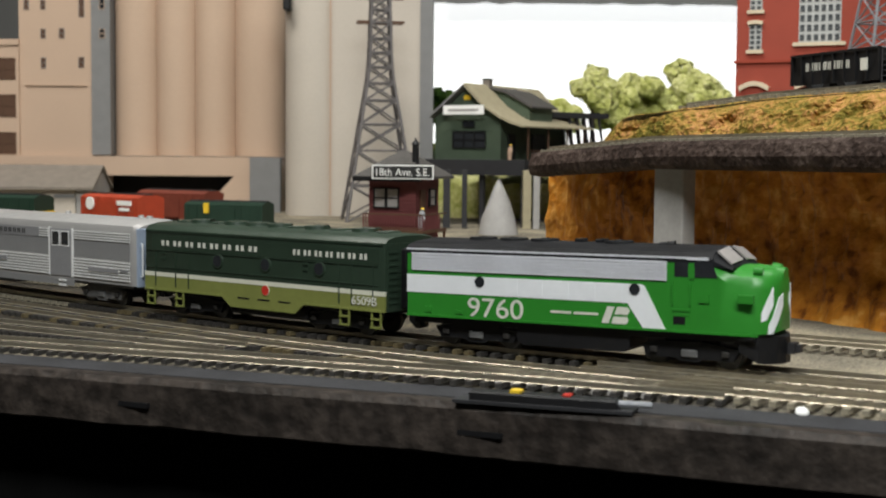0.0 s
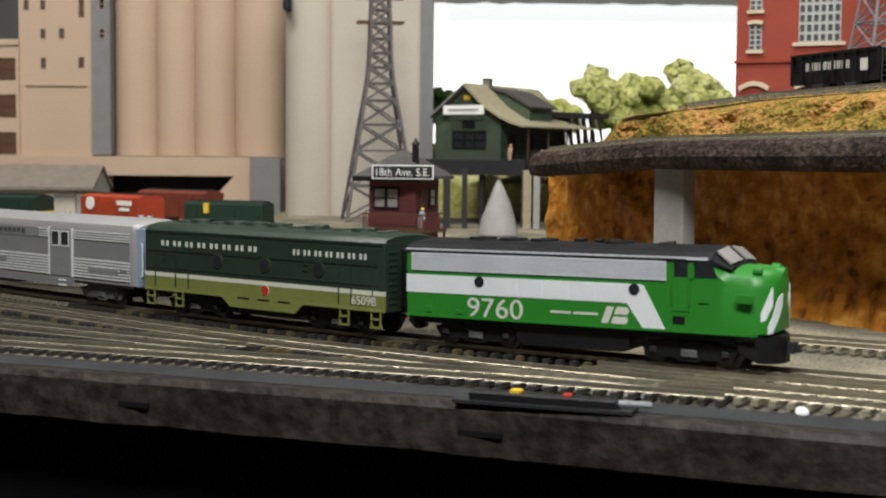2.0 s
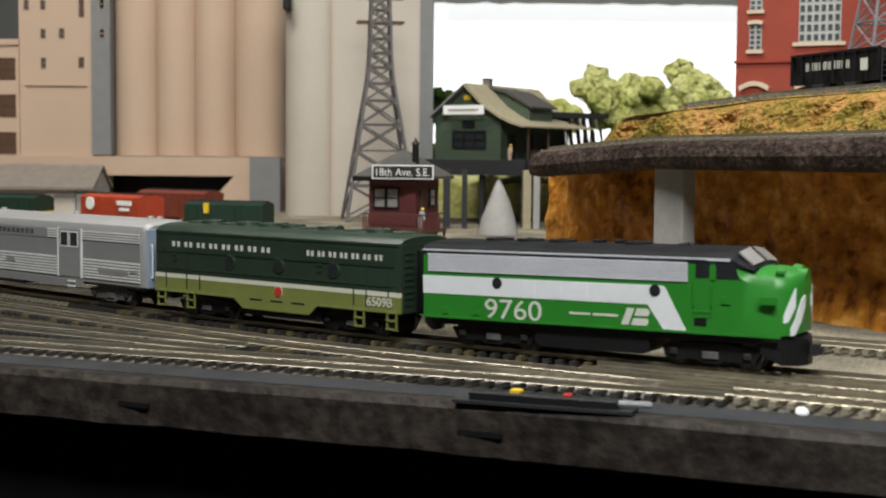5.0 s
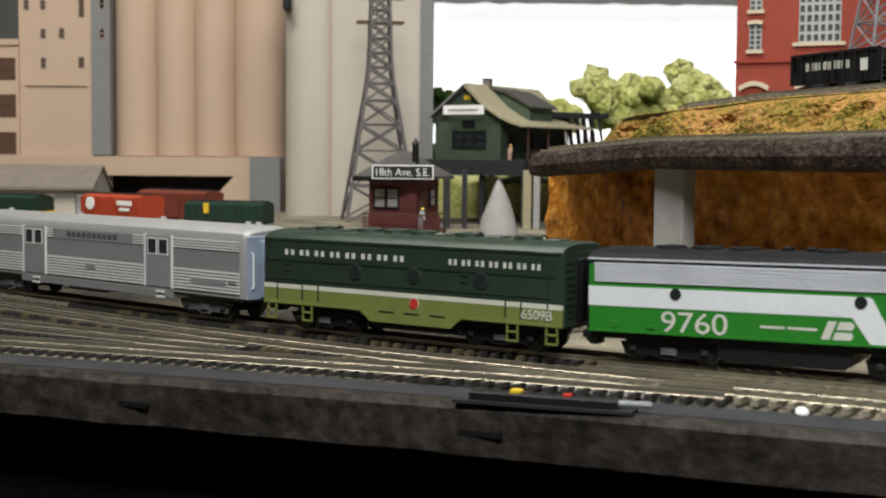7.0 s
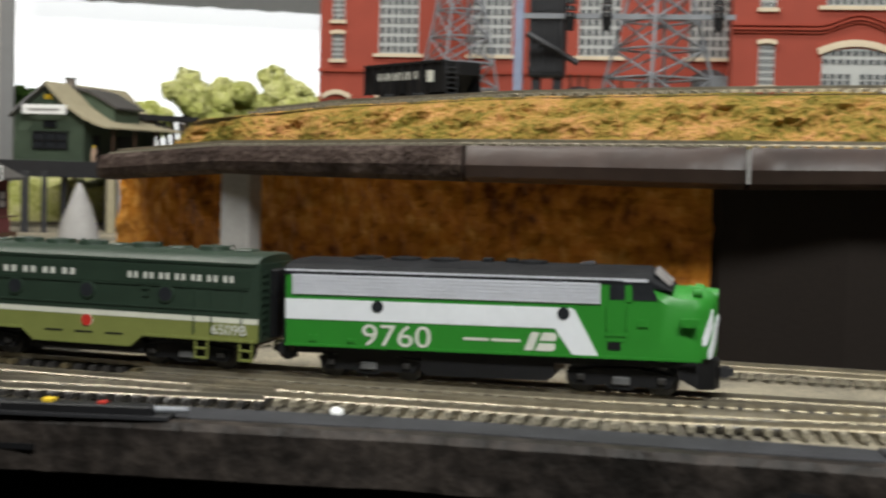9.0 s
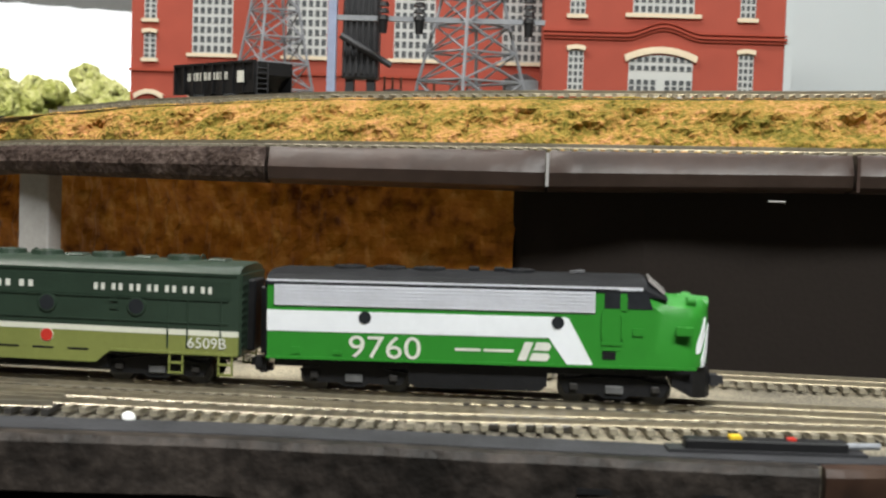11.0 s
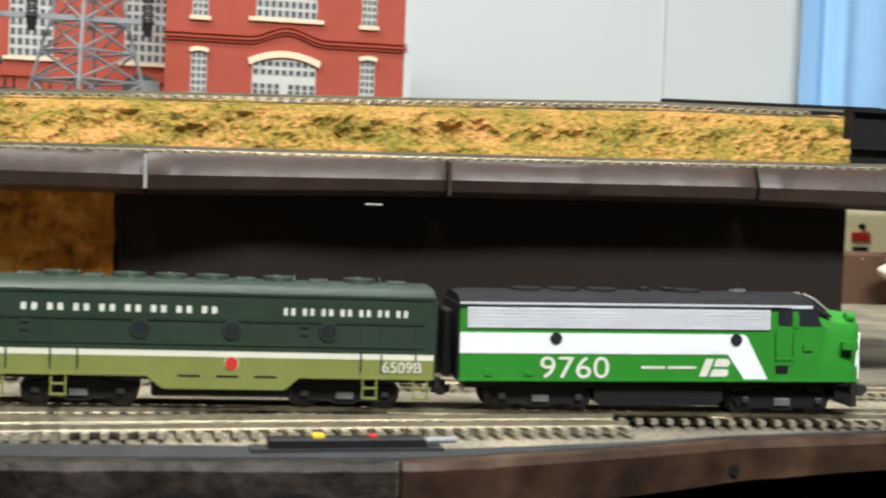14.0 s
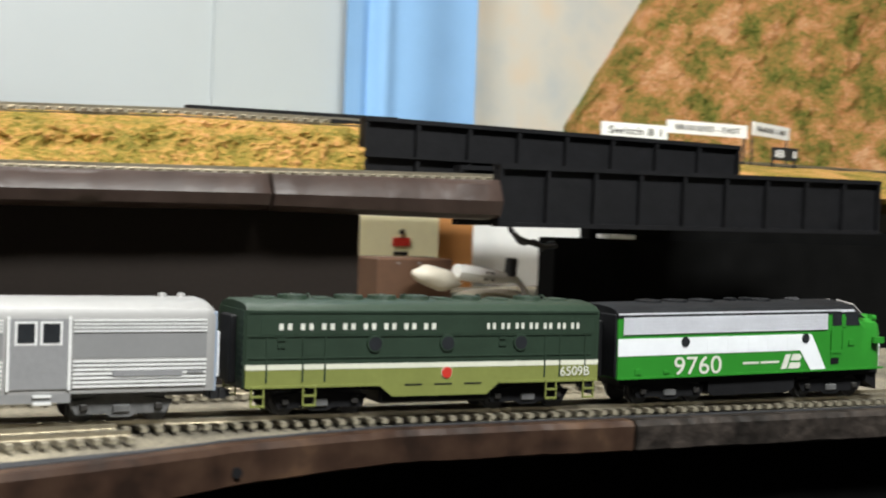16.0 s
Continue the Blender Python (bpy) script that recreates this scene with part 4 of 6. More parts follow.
def lattice_mast(name, m, label, levels, half, r, material, group=""):
    """A tapered four-legged lattice mast: levels are heights, half the half widths there."""
    t = thing(name, m, label, "lattice tower", group)
    for sx in (-1, 1):
        for sy in (-1, 1):
            bm = bmesh.new()
            loft(bm, [[(sx * w0 + r * math.cos(i * math.pi / 3), sy * w0 + r * math.sin(i * math.pi / 3), z0) for i in range(6)] for z0, w0 in zip(levels, half)])
            part("leg", bm, material, t)
    for (z0, w0), (z1, w1) in zip(zip(levels, half), zip(levels[1:], half[1:])):
        for ax in (0, 1):
            for s in (-1, 1):
                def at(k, z, w):
                    return (k * w, s * w, z) if ax == 0 else (s * w, k * w, z)
                bm = bmesh.new()
                tube(bm, at(-1, z0, w0), at(1, z1, w1), r * 0.62, seg=5)
                tube(bm, at(1, z0, w0), at(-1, z1, w1), r * 0.62, seg=5)
                tube(bm, at(-1, z1, w1), at(1, z1, w1), r * 0.7, seg=5)
                part("bracing", bm, material, t)
    return t


MASTGREY = mat("mast_grey", (0.13, 0.12, 0.12), 0.6, 0.2, vary=0.2)
mast = lattice_mast("transmission_tower", town(-0.0880, 1.9, 0, 8), "grey steel lattice transmission tower behind the signal cabin",
                    [GROUND, 0.0419, 0.09, 0.1256, 0.1582, 0.1815, 0.2032, 0.2226, 0.242, 0.2629, 0.2807, 0.2978, 0.3211],
                    [0.0481, 0.0403, 0.0326, 0.0271, 0.0217, 0.0178, 0.0155, 0.0143, 0.0136, 0.0132, 0.0124, 0.012, 0.0109],
                    0.0022, MASTGREY)
for z in (0.2637, 0.297):
    block("cross_arm", -0.032, 0.032, -0.012, -0.008, z - 0.0016, z + 0.0016, BROWNWIN, mast, "brown cross arm")
    block("cross_arm", -0.032, 0.032, 0.008, 0.012, z - 0.0016, z + 0.0016, BROWNWIN, mast, "brown cross arm")


def box_car(name, m, L, H, W2, material, label, doors=True):
    c = thing(name, m, label, "railway car", "parked freight cars")
    bm = bmesh.new()
    prism(bm, [(-W2, 0.010), (W2, 0.010), (W2, H - 0.003), (W2 * 0.5, H), (-W2 * 0.5, H), (-W2, H - 0.003)], -L / 2, L / 2, "x")
    body = part("body", bm, material, c)
    for i in range(9):
        x = -L / 2 + L * (i + 0.5) / 9
        block("side_rib", x - 0.0007, x + 0.0007, -W2 - 0.0007, W2 + 0.0007, 0.011, H - 0.004, material, body)
    block("door", -0.014, 0.014, -W2 - 0.0014, -W2 + 0.001, 0.012, H - 0.006, material, body)
    block("roof_walk", -L / 2, L / 2, -0.003, 0.003, H, H + 0.0015, DARK, c)
    for s in (-1, 1):
        bogie(c, s * (L / 2 - 0.022), 0.02, 0.0052, BLACK, "")
    return c


c1 = box_car("box_car", town(-0.3484, 1.5, 0, -40), 0.10, 0.040, 0.0175, ORANGE, "orange-red model box car parked by the elevator")
bm = bmesh.new()
tube(bm, (-0.032, -0.0176, 0.030), (-0.032, -0.0190, 0.030), 0.007, seg=18)
part("emblem", bm, SIGNWHITE, c1, "pale round emblem")
block("lettering_bar", 0.016, 0.040, -0.0192, -0.017, 0.029, 0.034, SIGNWHITE, c1)
block("lettering_bar", 0.020, 0.036, -0.0192, -0.017, 0.023, 0.0265, SIGNWHITE, c1)
c2 = box_car("box_car", town(-0.232, 1.5, 0, -14), 0.09, 0.033, 0.0175, CARGREEN, "dark green model box car parked by the elevator")
block("lettering_bar", -0.022, -0.016, -0.0192, -0.017, 0.021, 0.032, YELLOW, c2, "small yellow herald shape")
box_car("box_car", town(-0.3043, 1.6, 0, -30), 0.10, 0.042, 0.0175, OXIDE, "oxide red model box car in the loading bay")
c4 = box_car("box_car", town(-0.4831, 1.5, 0, -20), 0.12, 0.039, 0.0175, CARGREEN, "green and yellow model freight car beside the shed")
block("lower_band", -0.0605, 0.0605, -0.0182, 0.0182, 0.010, 0.022, YELLOW, c4, "yellow lower band")


def freight_shed():
    s = thing("freight_shed", town(0, 2.0), "low grey freight shed with a sloping gable roof", "shed")
    zb, ze, zr = GROUND, 0.0361, 0.0654
    bm = bmesh.new()
    box(bm, -0.9, -0.5322, 0, 0.07, zb, ze)
    part("wall", bm, CONCRETE, s, "pale weathered wall")
    bm = bmesh.new()
    prism(bm, [(-0.012, ze - 0.002), (0.05, zr), (0.11, ze - 0.002), (0.11, ze - 0.006), (0.05, zr - 0.005), (-0.012, ze - 0.006)], -0.9, -0.5029, "x")
    part("roof", bm, ROOFGREY, s, "grey sloping roof")
    bm = bmesh.new()
    prism(bm, [(0.0, ze - 0.004), (0.05, zr - 0.004), (0.1, ze - 0.004), (0.1, zb), (0.0, zb)], -0.5306, -0.5061, "x")
    part("gable_end", bm, PALEPOST, s, "pale grey gable end")
    for x in (-0.6171, -0.5624):
        block("lettering_bar", x, x + 0.03, -0.0012, 0.001, ze - 0.018, ze - 0.013, GREYWALL, s)


freight_shed()


def figure(m, label, hat, top):
    bm = bmesh.new()
    tube(bm, (0, 0, 0), (0, 0, 0.010), 0.0022, 0.003, 8)
    tube(bm, (0, 0, 0.009), (0.0012, 0, 0.0165), 0.0034, 0.0026, 8)
    bmesh.ops.create_icosphere(bm, subdivisions=2, radius=0.0019, matrix=Matrix.Translation((0.0014, 0, 0.0186)))
    tube(bm, (0.001, -0.003, 0.015), (0.005, -0.003, 0.010), 0.001, seg=6)
    ob = part("figurine", bm, top, None, label, True)
    ob.data.materials.append(hat)
    for p in ob.data.polygons:
        if sum(ob.data.vertices[i].co.z for i in p.vertices) / len(p.vertices) > 0.0188:
            p.material_index = 1
    ob.matrix_world = m
    tagged(ob, category="figurine")




def signal_cabin():
    m = town(-0.025, 1.25, 0, -24)
    c = thing("signal_cabin", m, "maroon wooden signal cabin with grey hip roof and name board", "signal cabin")
    w, dp = 0.047, 0.05
    zf, ze = 0.0183, 0.0637
    bm = bmesh.new()
    box(bm, -w, 0, 0, dp, GROUND, ze)
    body = part("body", bm, MAROON, c, "maroon board walls")
    for i in range(14):
        z = zf + (ze - zf) * i / 14
        block("clapboard", -w - 0.0006, 0.0006, -0.0006, dp + 0.0006, z, z + 0.0006, MAROON, body)
    # hip roof
    e = 0.011
    apex = 0.0892
    bm = bmesh.new()
    lo = [bm.verts.new(p) for p in ((-w - e, -e, ze), (e, -e, ze), (e, dp + e, ze), (-w - e, dp + e, ze))]
    mid = [bm.verts.new(p) for p in ((-w - e, -e, ze + 0.0025), (e, -e, ze + 0.0025), (e, dp + e, ze + 0.0025), (-w - e, dp + e, ze + 0.0025))]
    hi = [bm.verts.new(p) for p in ((-w / 2 - 0.005, dp / 2, apex), (-w / 2 + 0.005, dp / 2, apex))]
    bm.faces.new(lo)
    for i in range(4):
        bm.faces.new((lo[i], lo[(i + 1) % 4], mid[(i + 1) % 4], mid[i]))
    bm.faces.new((mid[0], mid[1], hi[1], hi[0]))
    bm.faces.new((mid[2], mid[3], hi[0], hi[1]))
    bm.faces.new((mid[1], mid[2], hi[1]))
    bm.faces.new((mid[3], mid[0], hi[0]))
    part("roof", bm, CABINROOF, c, "dark grey hip roof")
    block("fascia", -w - e, e, -e - 0.001, -e, ze - 0.002, ze + 0.002, BLACK, c)
    bm = bmesh.new()
    tube(bm, (-0.006, 0.012, ze + 0.008), (-0.006, 0.012, 0.0953), 0.0032, 0.0030, 12)
    tube(bm, (-0.006, 0.012, 0.0953), (-0.006, 0.012, 0.0984), 0.0044, 0.0020, 12)
    tube(bm, (-0.006, 0.012, 0.0984), (-0.006, 0.012, 0.1009), 0.0014, 0.0008, 10)
    part("stove_pipe", bm, BLACK, c)
    for a in (-0.041, -0.028):
        window_box(body, a, a + 0.0115, -0.001, 0.0376, 0.055, BLACK, CLEAR, 1, 2, depth=0.003)
    bm = bmesh.new()
    wnd = window_box(c, 0.0, 0.0125, 0, 0.0392, 0.054, BLACK, CLEAR, 1, 2, depth=0.003)
    wnd.matrix_local = Matrix.Translation((0.0008, 0.027, 0)) @ Matrix.Rotation(math.pi / 2, 4, "Z")
    door = block("door", 0.0003, 0.0013, 0.008, 0.020, zf, 0.054, BROWNWIN, c, "dark brown door")
    # balcony with railing
    zr = 0.0315
    block("balcony_floor", -w - 0.001, 0.013, -0.013, dp * 0.8, zf - 0.003, zf, BROWNWIN, c)
    bm = bmesh.new()
    box(bm, -w, 0.013, -0.013, -0.0118, zr, zr + 0.0012)
    box(bm, -w, 0.013, -0.013, -0.0118, zf + 0.001, zf + 0.002)
    box(bm, 0.0118, 0.013, -0.013, dp * 0.8, zr, zr + 0.0012)
    part("handrail", bm, BROWNWIN, c)
    for i in range(24):
        x = -w + (w + 0.0125) * i / 23
        block("baluster", x, x + 0.0009, -0.0129, -0.012, zf, zr, MAROON, c)
    for i in range(12):
        y = -0.012 + (dp * 0.8) * i / 12
        block("baluster", 0.012, 0.0129, y, y + 0.0009, zf, zr, MAROON, c)
    for x, y in ((-w + 0.002, -0.011), (0.011, -0.011), (0.011, 0.036)):
        block("post", x, x + 0.002, y, y + 0.002, GROUND, zf, BROWNWIN, c)
    # name board faces the aisle
    sg = thing("name_board", Matrix.Identity(4), "", "")
    sg.parent = c
    for k in ("label", "category"):
        if k in sg:
            del sg[k]
    sg.matrix_local = Matrix.Translation((-0.0040, -0.0190, 0.0703)) @ Matrix.Rotation(radians(20), 4, "Z")
    hw, hh = 0.0276, 0.0064
    block("border", -hw, hw, 0, 0.0012, -hh, hh, SIGNWHITE, sg, "white board border")
    block("panel", -hw + 0.0012, hw - 0.0012, -0.0005, 0.0004, -hh + 0.0012, hh - 0.0012, SIGNBLACK, sg, "black sign panel")
    words("sign_text", "18th Ave. S.E.", hh * 1.05, Matrix.Translation((0, -0.0008, 0)), SIGNWHITE, sg, hw * 1.72)
    figure(m @ Matrix.Translation((0.0095, -0.0085, zf)), "small painted figurine in grey with a yellow hat", YELLOW, SHIRT)


signal_cabin()


def depot():
    m = town(0.0735, 1.8, 0.0795, -30)
    b = thing("depot", m, "green wooden depot with tan gable roof and dormer", "station building")
    w, L = 0.098, 0.20
    ze, zr = 0.0545, 0.094
    # local: gable end faces -Y between x -w and 0; length runs along +Y
    bm = bmesh.new()
    prism(bm, [(-w, 0), (0, 0), (0, ze), (-w / 2, zr), (-w, ze)], 0, L)
    body = part("body", bm, DEPOTGREEN, b, "green board walls")
    for i in range(13):
        z = 0.003 + i * 0.0029
        block("clapboard", -w - 0.0005, 0.0005, -0.0007, L, z, z + 0.0006, DEPOTGREEN, body)
    for s in (0, 1):
        bm = bmesh.new()
        if s == 0:
            poly = [(-w / 2, zr + 0.006), (-0.020, 0.0715), (0.004, 0.0565), (0.020, 0.0492), (0.038, 0.0440), (0.038, 0.0418), (0.020, 0.0466), (0.004, 0.0535), (-0.020, 0.0680), (-w / 2, zr + 0.0015)]
        else:
            poly = [(-w / 2, zr + 0.005), (-w - 0.003, ze + 0.003), (-w - 0.003, ze), (-w / 2, zr + 0.0025)]
        prism(bm, poly, -0.012, L + 0.012)
        part("roof_slope", bm, TAN if s == 0 else GREYWALL, b, "tan shingled roof slope" if s == 0 else "dark shingled roof slope")
    for y in (0.02, 0.08, 0.14, 0.195):
        bm = bmesh.new()
        tube(bm, (0.030, y, 0), (0.030, y, 0.044), 0.0014, seg=8)
        part("porch_post", bm, BROWNWIN, b)
    bm = bmesh.new()
    box(bm, 0.028, 0.031, 0.02, L, 0.011, 0.0125)
    part("porch_rail", bm, BROWNWIN, b)
    block("platform", -w - 0.03, 0.05, -0.03, L + 0.09, -0.02, 0.0, DARK, b, "dark timber platform")
    bm = bmesh.new()
    prism(bm, [(-0.03, 0.055), (0.014, 0.050), (0.014, 0.070), (-0.020, 0.088), (-0.046, 0.094), (-0.05, 0.086)], 0.055, 0.125)
    dm = part("dormer", bm, DEPOTGREEN, b, "green shed dormer")
    bm = bmesh.new()
    prism(bm, [(-0.052, 0.0985), (-0.020, 0.0915), (0.020, 0.0705), (0.020, 0.0680), (-0.020, 0.0885), (-0.052, 0.0955)], 0.05, 0.13)
    part("dormer_roof", bm, CABINROOF, dm, "dark shingled dormer roof")
    window_box(body, -0.070, -0.022, -0.0008, 0.0155, 0.036, BLACK, GLASS, 3, 2, depth=0.003)
    window_box(body, -0.055, -0.038, -0.0008, 0.042, 0.050, BLACK, GLASS, 2, 1, depth=0.003)
    block("vent", -0.054, -0.045, -0.002, 0.0, 0.078, 0.084, YELLOW, body, "small yellow gable vent")
    block("door", -0.0002, 0.0015, 0.02, 0.04, 0.0, 0.034, BLACK, body)
    block("door", -0.0002, 0.0015, 0.09, 0.13, 0.0, 0.034, BLACK, body)
    sg = block("sign_board", -0.078, -0.018, -0.0145, -0.012, 0.0585, 0.0705, SIGNWHITE, b, "blank white name board")
    block("lettering_bar", -0.070, -0.026, -0.0150, -0.0143, 0.0625, 0.0655, PALEPOST, sg)
    block("chimney", -0.055, -0.045, 0.05, 0.062, zr - 0.004, zr + 0.013, ROOFGREY, b, "", 0.0008)
    block("chimney_cap", -0.0565, -0.0435, 0.0485, 0.0635, zr + 0.013, zr + 0.0145, GREYWALL, b)
    for x, y in ((-w - 0.02, -0.02), (-0.02, -0.02), (0.04, -0.02), (0.04, 0.12), (0.04, 0.25)):
        block("platform_leg", x, x + 0.006, y, y + 0.006, GROUND - 0.0795, -0.02, DARK, b)
    figure(m @ Matrix.Translation((0.02, -0.012, 0)), "small painted figurine waiting on the depot platform", YELLOW, SKIN)


depot()


def foam_tree(m, h, spread, material, label, seed):
    """A twig armature carrying rounded pads of foam, each pad a rough shell of tufts with gaps between the pads."""
    rnd = random.Random(seed)
    t = thing("tree", m, label, "tree", "model trees")
    pads = []
    for i in range(8):
        a = i * 2.4 + rnd.uniform(-0.4, 0.4)
        k = rnd.uniform(0.25, 0.8)
        pads.append(Vector((math.cos(a) * spread * k, math.sin(a) * spread * k * 0.8, h * rnd.uniform(0.40, 0.80))))
    pads.append(Vector((rnd.uniform(-0.1, 0.1) * spread, 0, h * 0.84)))
    pads.append(Vector((rnd.uniform(-0.5, 0.5) * spread, 0, h * 0.70)))
    bm = bmesh.new()
    tube(bm, (0, 0, 0), (0.002, 0.001, h * 0.6), h * 0.032, h * 0.016, 8)
    for q in pads:
        tube(bm, (0.001, 0, q.z * 0.6), q, h * 0.013, h * 0.005, 6)
    part("trunk", bm, BARK, t)
    verts, faces = [], []
    for q in pads:
        lr = spread * rnd.uniform(0.34, 0.5)
        flat = rnd.uniform(0.65, 0.95)
        for _ in range(420):
            n = Vector((rnd.gauss(0, 1), rnd.gauss(0, 1), rnd.gauss(0, 1))).normalized()
            c = q + Vector((n.x, n.y, n.z * flat)) * lr * (0.72 + 0.3 * rnd.random())
            c += n * lr * 0.25 * noise.noise(c * 70)
            if c.z > h * 1.03 or noise.noise(c * 55 + Vector((seed, 0, 0))) < -0.42:
                continue
            n = (n + Vector((rnd.gauss(0, 1), rnd.gauss(0, 1), rnd.gauss(0, 1))) * 0.28).normalized()
            u = n.orthogonal().normalized() * spread * rnd.uniform(0.07, 0.12)
            u.rotate(Matrix.Rotation(rnd.random() * 6.28, 3, n))
            v = n.cross(u)
            k = len(verts)
            verts += [c + u, c + v, c - u * 0.8, c - v * 0.9, c + n * spread * 0.045]
            faces += [(k, k + 1, k + 4), (k + 1, k + 2, k + 4), (k + 2, k + 3, k + 4), (k + 3, k, k + 4)]
    me = bpy.data.meshes.new("crown")
    me.from_pydata(verts, [], faces)
    me.materials.append(material)
    ob = new("crown", me)
    ob.parent = t
    return t


TG = 0.099
bm = bmesh.new()
rings = []
for i in range(25):
    u = -0.15 + i * 0.035
    rings.append([(u, -0.12, -0.14), (u, -0.1, -0.02 + 0.012 * noise.noise((u * 9, 0, 1))), (u, 0.0, 0.004 + 0.01 * noise.noise((u * 9, 2, 1))), (u, 0.5, 0.008), (u, 0.5, -0.14)])
loft(bm, rings)
bank = structure("ground_far_bank", bm, LEAFDK, "far grassy bank with yellow-green foam cover", True)
bank.matrix_world = town(-0.023, 2.35, TG)
for i, (x, h, sp) in enumerate(((1045, 0.142, 0.046), (1118, 0.130, 0.058), (1215, 0.155, 0.066), (985, 0.085, 0.042), (1085, 0.095, 0.05), (1165, 0.11, 0.055), (1250, 0.11, 0.05))):
    foam_tree(town((x - 784) * 2.35 / 2450, 2.35 + 0.03 * (i % 3), TG), h, sp, LEAF, "pale yellow-green foam tree on the far bank", 10 + i)
for i, (x, h) in enumerate(((775, 0.095), (800, 0.07))):
    foam_tree(town((x - 784) * 2.2 / 2450, 2.2, 0.102), h, 0.03, LEAFDK, "dark green foam tree beside the depot", 30 + i)

# under the depot: pale cone, pillars, yellow ground
bm = bmesh.new()
rings = []
for z, r in ((0, 0.023), (0.018, 0.0195), (0.038, 0.0125), (0.054, 0.006), (0.063, 0.0015)):
    rings.append([(r * math.cos(a * math.tau / 14) * (1 + 0.12 * noise.noise((a, z * 40, 0))), r * math.sin(a * math.tau / 14), z) for a in range(14)])
loft(bm, rings)
cone = part("plaster_cone", bm, PALEPOST, None, "pale grey plaster cone standing under the depot", True)
tagged(cone, category="plaster cone")
cone.matrix_world = town(0.0640, 1.6, GROUND)
for x, wd, mt, lab in ((790, 14, DARK, "dark timber bent"), (822, 10, DARK, "dark timber bent"), (934, 15, TAN, "tan wooden post"), (951, 12, PALEPOST, "pale wooden post")):
    ob = block("support_post", -wd / 2450 * 0.8, wd / 2450 * 0.8, 0, 0.02, GROUND, 0.0669, mt, None, lab + " carrying the depot platform")
    ob.matrix_world = town((x - 784) * 1.7 / 2450, 1.72)
    tagged(ob, category="post", group="platform posts")
bm = bmesh.new()
rings = []
for i in range(16):
    u = -0.10 + i * 0.02
    rings.append([(u, 0, GROUND), (u, 0.01, 0.045 + 0.02 * noise.noise((u * 30, 5, 0))), (u, 0.12, 0.055 + 0.02 * noise.noise((u * 20, 7, 0))), (u, 0.14, GROUND)])
loft(bm, rings)
mound = structure("ground_mound", bm, LEAF, "yellowish foam mound under the depot", True)
mound.matrix_world = town(0.0457, 2.0)

# trestle beside the depot
tr = thing("trestle", town(0.1839, 1.95, 0.0996, 35), "dark timber trestle bents beside the depot", "trestle")
for i in range(5):
    bm = bmesh.new()
    tube(bm, (i * 0.014, 0, -0.02), (i * 0.014 - 0.012, 0, 0.046 - i * 0.002), 0.002, seg=6)
    tube(bm, (i * 0.014, 0.02, -0.02), (i * 0.014 - 0.012, 0.02, 0.046 - i * 0.002), 0.002, seg=6)
    part("bent", bm, DARK, tr)
block("deck", -0.06, 0.06, -0.004, 0.024, 0.038, 0.046, DARK, tr)

# white backdrop, its brightness made by emission, and the grey valance above it
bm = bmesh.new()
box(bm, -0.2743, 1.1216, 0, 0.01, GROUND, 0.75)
bd = structure("backdrop", bm, SKYGLOW, "white backdrop behind the trees, glowing in place of strong light on it")
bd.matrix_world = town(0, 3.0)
bm = bmesh.new()
rings = []
for i in range(30):
    x = -0.0343 + i * 0.03
    z = 0.4001 + 0.006 * noise.noise((i * 0.9, 0, 0))
    rings.append([(x, 0, z), (x, 0.02, z), (x, 0.02, z + 0.3), (x, 0, z + 0.3)])
loft(bm, rings)
vl = structure("trim_valance", bm, GREYWALL, "grey valance hanging over the backdrop")
vl.matrix_world = town(0, 2.9)

# ---- upper level: deck, embankment, terrace ----
DECK = [(-0.62, 1.15, 0.0835, 0.015), (-0.47, 1.03, 0.0855, 0.015), (-0.41, 0.98, 0.0872, 0.016), (-0.30, 0.90, 0.0945, 0.016), (-0.13, 0.78, 0.0967, 0.0172),
        (0.011, 0.76, 0.0988, 0.019), (0.14, 0.745, 0.1005, 0.0168), (0.30, 0.742, 0.1035, 0.0175), (0.447, 0.74, 0.1065, 0.0215)]
DX = [p[0] for p in DECK]


def deck(x, i):
    return float(np.interp(x, DX, [p[i] for p in DECK]))


def plank(name, x0, x1, material, label, rough):
    n = max(6, int((x1 - x0) / 0.006))
    rings = []
    for i in range(n + 1):
        x = x0 + (x1 - x0) * i / n
        y, z, h = deck(x, 1), deck(x, 2), deck(x, 3)
        r = rough
        a = r * noise.noise((x * 90, 1, 0)) + 0.0018 * noise.noise((x * 22, 9, 0))
        b = r * noise.noise((x * 70, 4, 0))
        e = 0.0015 if 0 < i < n else 0.003
        rings.append([(x, y - 0.008 + a + e, z - e), (x, y - 0.003, z + 0.0012 + b * 0.3), (x, y + 0.012, z + 0.001), (x, y + 0.012, z - h), (x, y - 0.004, z - h - b * 0.5 + e * 0.5),
                      (x, y - 0.0095 + b + e, z - h + 0.003), (x, y - 0.0115 + a * 0.8 + e, z - h * 0.5)])
    bm = bmesh.new()
    loft(bm, rings)
    ob = structure(name, bm, material, label, not rough > 0.001)
    return ob


